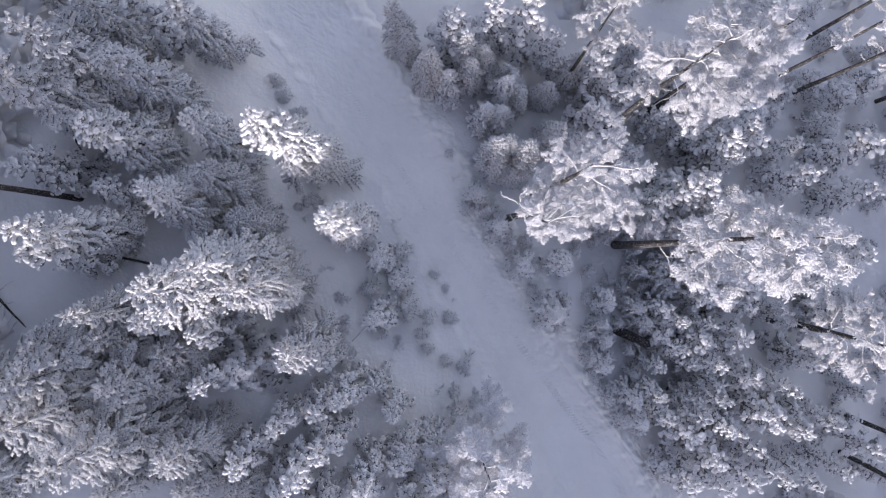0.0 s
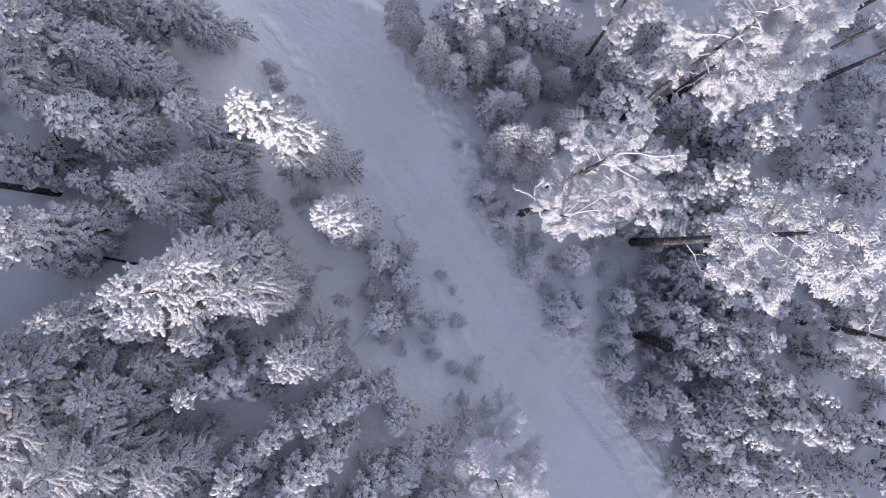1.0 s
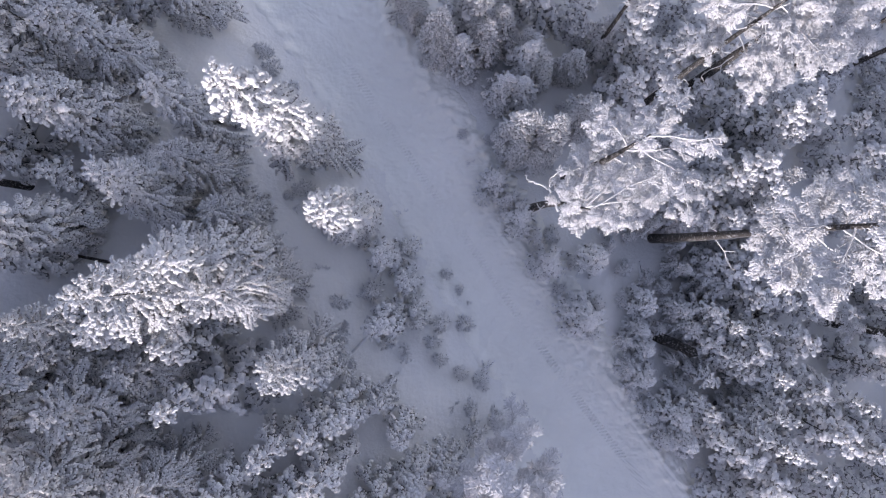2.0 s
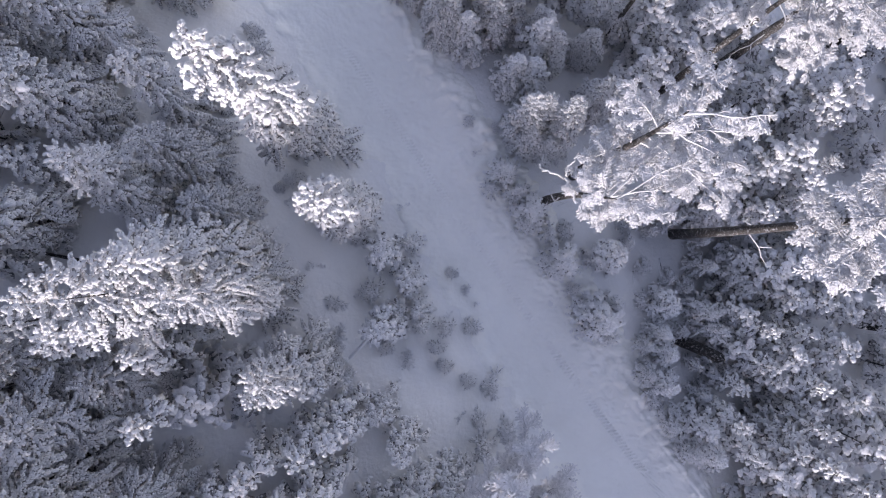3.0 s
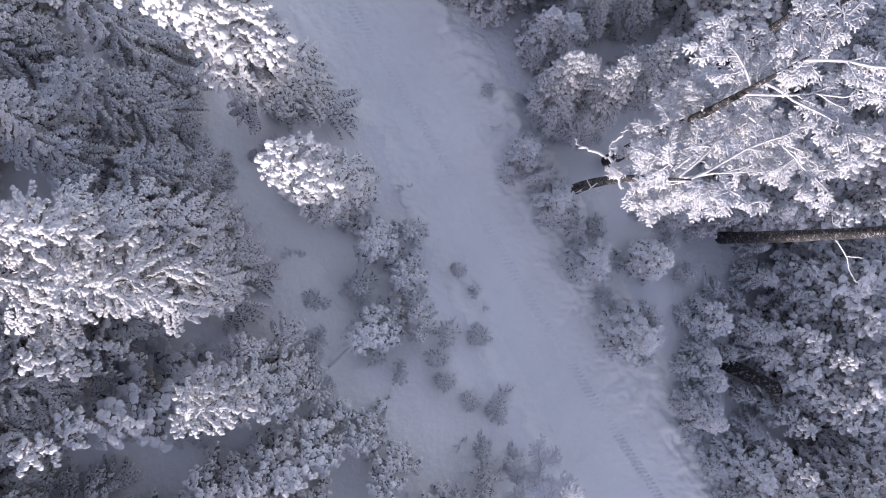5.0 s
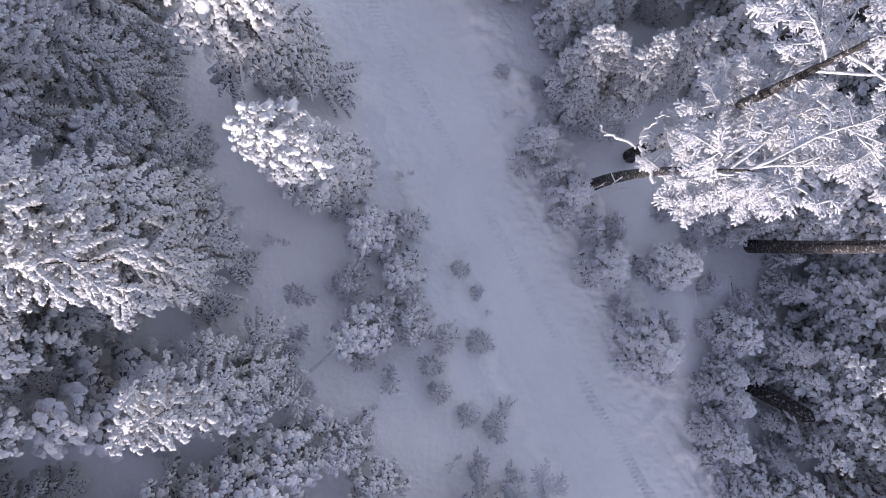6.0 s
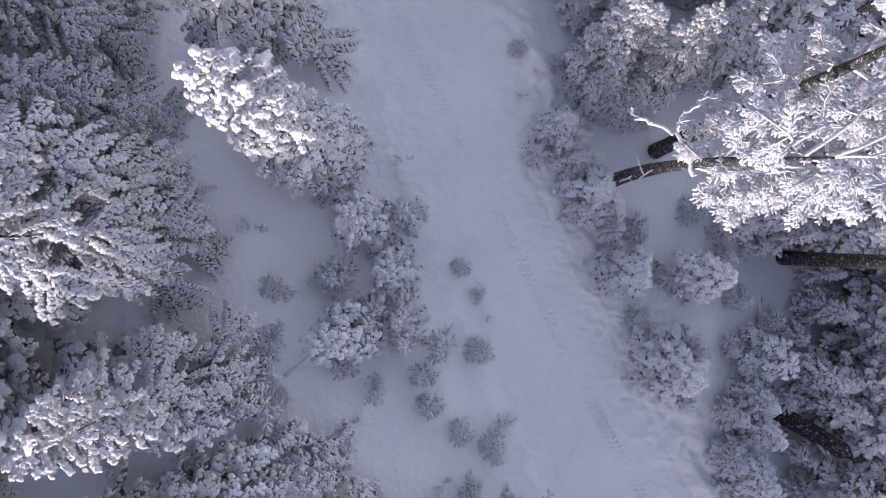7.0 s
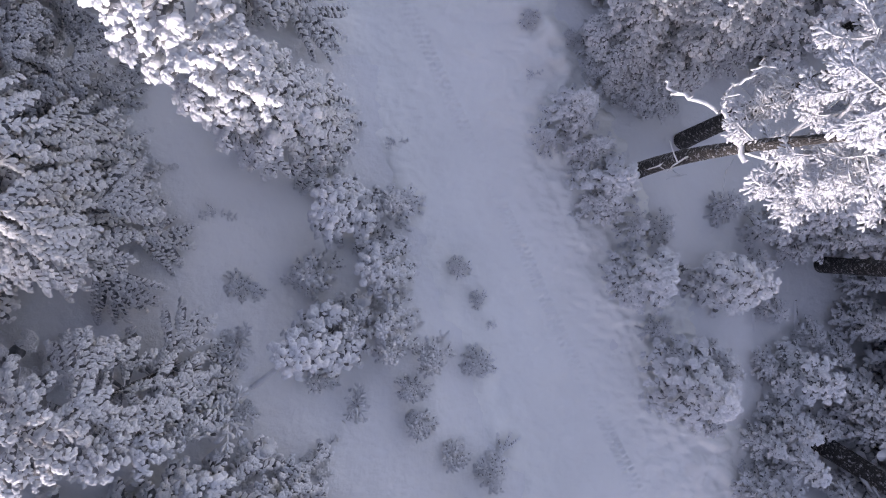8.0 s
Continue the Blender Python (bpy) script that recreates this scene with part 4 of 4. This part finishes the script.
# ---- dead wood ----
def add_dead_branch(tree, points, radii):
    """A bare rimed branch of a tree, through points given in the world."""
    rng = np.random.default_rng(90)
    wood = Soup()
    pts = np.array(points) - np.array(tree.matrix_basis.translation)
    fine = np.linspace(0, 1, 22)
    knots = np.linspace(0, 1, len(pts))
    line = np.stack([np.interp(fine, knots, pts[:, i]) for i in range(3)], 1) + rng.normal(0, 0.020, (22, 3))
    tube(wood, line, np.interp(fine, (0, 1), radii), 6)
    for k in (6, 10, 14, 18):
        way = unit(rng.normal(0, 1, 3) + UP * 0.3)
        tube(wood, line[k] + way * np.linspace(0, 0.22, 4)[:, None], np.linspace(0.012, 0.005, 4), 4)
    branch = new("dead_branch", wood.mesh("dead_branch", CLUMP_SNOW))
    branch.parent = tree


add_dead_branch(CROOKED, [(2.66, 1.05, 6.3), (2.56, 1.28, 6.2), (2.52, 1.57, 6.0), (2.43, 1.71, 5.85), (2.11, 1.88, 5.6), (1.93, 1.92, 5.45), (1.87, 2.08, 5.35)], (0.040, 0.016))
add_dead_branch(CROOKED, [(2.47, 1.74, 5.85), (2.46, 1.92, 5.9), (2.61, 2.12, 6.1), (2.70, 2.29, 6.2)], (0.024, 0.011))


def snow_cap(soup, rng, points, radius, lift):
    """Snow lying along a log: an uneven ridge over its upper side."""
    n = len(points)
    run = unit(np.gradient(points, axis=0))
    side = unit(np.cross(run, UP))
    prof = np.linspace(-1.25, 1.25, 6)
    ring = points[:, None] + side[:, None] * (np.sin(prof) * radius * 1.06)[None, :, None] + UP * (np.cos(prof) * radius + lift * np.cos(prof) * rng.uniform(0.5, 1.2, (n, 1)))[..., None]
    f = [(i * 6 + j, i * 6 + j + 1, (i + 1) * 6 + j + 1, (i + 1) * 6 + j) for i in range(n - 1) for j in range(5)]
    soup.add(ring.reshape(-1, 3), f)


def dead_stem(name, seed, start, end, thick, thin, label, category, twigs=0, capped=True, sag=0.0, mat=BARK):
    """A dead stem from one point to another, given from the ground up, with broken twigs and snow on it."""
    rng = np.random.default_rng(seed)
    foot = Vector((start[0], start[1], float(ground_z(start[0], start[1])) + start[2]))
    tip = Vector((end[0], end[1], float(ground_z(end[0], end[1])) + end[2]))
    span = np.array(tip - foot)
    u = np.linspace(0, 1, 12)[:, None]
    pts = span * u + np.cumsum(rng.normal(0, 0.012, (12, 3)), 0) * np.linalg.norm(span) * 0.5 * u - UP * sag * np.sin(u * 3.14)
    wood, cap = Soup(), Soup()
    girth = np.linspace(thick, thin, 12)
    girth[-1] *= 0.25
    tube(wood, pts, girth, 9)
    root = new(name)
    root.location = foot
    trunk = new("trunk", wood.mesh("trunk", mat))
    trunk.parent = root
    if capped:
        snow_cap(cap, rng, pts, (thick + thin) * 0.42, 0.05)
        top = new("snow", cap.mesh("snow", GROUND_SNOW))
        top.parent = root
    for k in range(twigs):
        t = rng.uniform(0.15, 0.95)
        p0 = np.array([np.interp(t, u[:, 0], pts[:, i]) for i in range(3)])
        way = unit(np.cross(unit(span), UP) * rng.choice((-1, 1)) + unit(span) * rng.uniform(0.2, 0.9) + UP * rng.uniform(0.0, 0.6))
        ln = rng.uniform(0.3, 0.9) * (1.1 - 0.5 * t)
        q = np.linspace(0, 1, 5)[:, None]
        twig = Soup()
        tube(twig, p0 + way * q * ln + rng.normal(0, 0.03, (5, 3)) * q, np.linspace(thin * 0.6 + 0.006, 0.005, 5), 5)
        ob = new("twig", twig.mesh("twig", RIME_WOOD))
        ob.parent = root
    return tagged(root, label, category)


dead_stem("leaning_pole", 81, (-3.02, -3.50, 0.0), (-2.50, -2.88, 0.55), 0.048, 0.04, "thin dead stem leaning out of the snow, frosted pale", "dead stem", capped=False, mat=CLUMP_SNOW)
dead_stem("fallen_tree", 82, (-9.45, -1.05, 0.25), (-12.2, -0.55, 0.25), 0.05, 0.02, "fallen dead tree with bare broken twigs on the snow", "fallen tree", twigs=12, capped=False)
dead_stem("fallen_tree", 83, (-13.9, -1.9, 0.2), (-12.7, -3.2, 0.2), 0.05, 0.02, "fallen dead tree with bare broken twigs on the snow", "fallen tree", twigs=9, capped=False)
dead_stem("fallen_tree", 84, (-11.9, 2.2, 0.2), (-12.6, 3.6, 0.5), 0.04, 0.015, "fallen dead tree with bare broken twigs on the snow", "fallen tree", twigs=8, capped=False)
dead_stem("buried_log", 85, (5.66, -0.7, -0.09), (5.86, -2.25, -0.09), 0.09, 0.07, "straight fallen log buried under smooth snow", "log")
dead_stem("buried_log", 86, (6.66, -0.25, -0.09), (7.02, -2.6, -0.09), 0.09, 0.07, "straight fallen log buried under smooth snow", "log")
dead_stem("broken_snag", 87, (7.2, -2.80, -0.1), (8.15, -3.18, 1.75), 0.21, 0.17, "thick dark broken tree trunk leaning, frosted twigs at its end", "snag", twigs=7, capped=False)
# added forest around the view, thicker up the hill; mostly unseen, heights set for its shade
rng = np.random.default_rng(5)
stood = []
for _ in range(2600):
    x, y = rng.uniform(-28, 28), rng.uniform(-34, 18)
    d = float(across(x, y))
    low = y < -22 or d < -24
    inside = low or -14.6 < x < 20.5 and -10.2 < y < 11.5
    if inside or -3.2 < d < 4.0 or (d > 0 and y > 16):
        continue
    gap = 2.6 if y < -9 else 3.2
    if any((x - a) ** 2 + (y - b) ** 2 < gap * gap for a, b in stood):
        continue
    stood.append((x, y))
    if d > 0:
        tall = rng.uniform(5.5, 9.0)
    elif y < -9 and x > -10:
        tall = rng.uniform(2.9, 4.2) if x > 1 else rng.uniform(3.4, 5.2)
    else:
        tall = rng.uniform(7.5, 10.5) if y > -10 else rng.uniform(4.5, 6.5)
    plant("forest_spruce_1" if rng.uniform() < 0.5 else "forest_spruce_2", x, y, tall, rng.uniform(1.4, 1.9) if y > -9 or x < -10 else rng.uniform(0.9, 1.3))
# an added, unseen thicket along the track's upper edge, further down, keeping sun off the road
for k in range(72):
    y = -10.3 - 0.24 * k
    d = (-2.5, -3.6, -4.6)[k % 3] - rng.uniform(0, 0.7)
    x = float(track_x(y)) + d / 0.823
    plant("forest_spruce_1" if k % 3 else "forest_spruce_2", x, y, rng.uniform(2.4, 3.4), rng.uniform(1.0, 1.3))
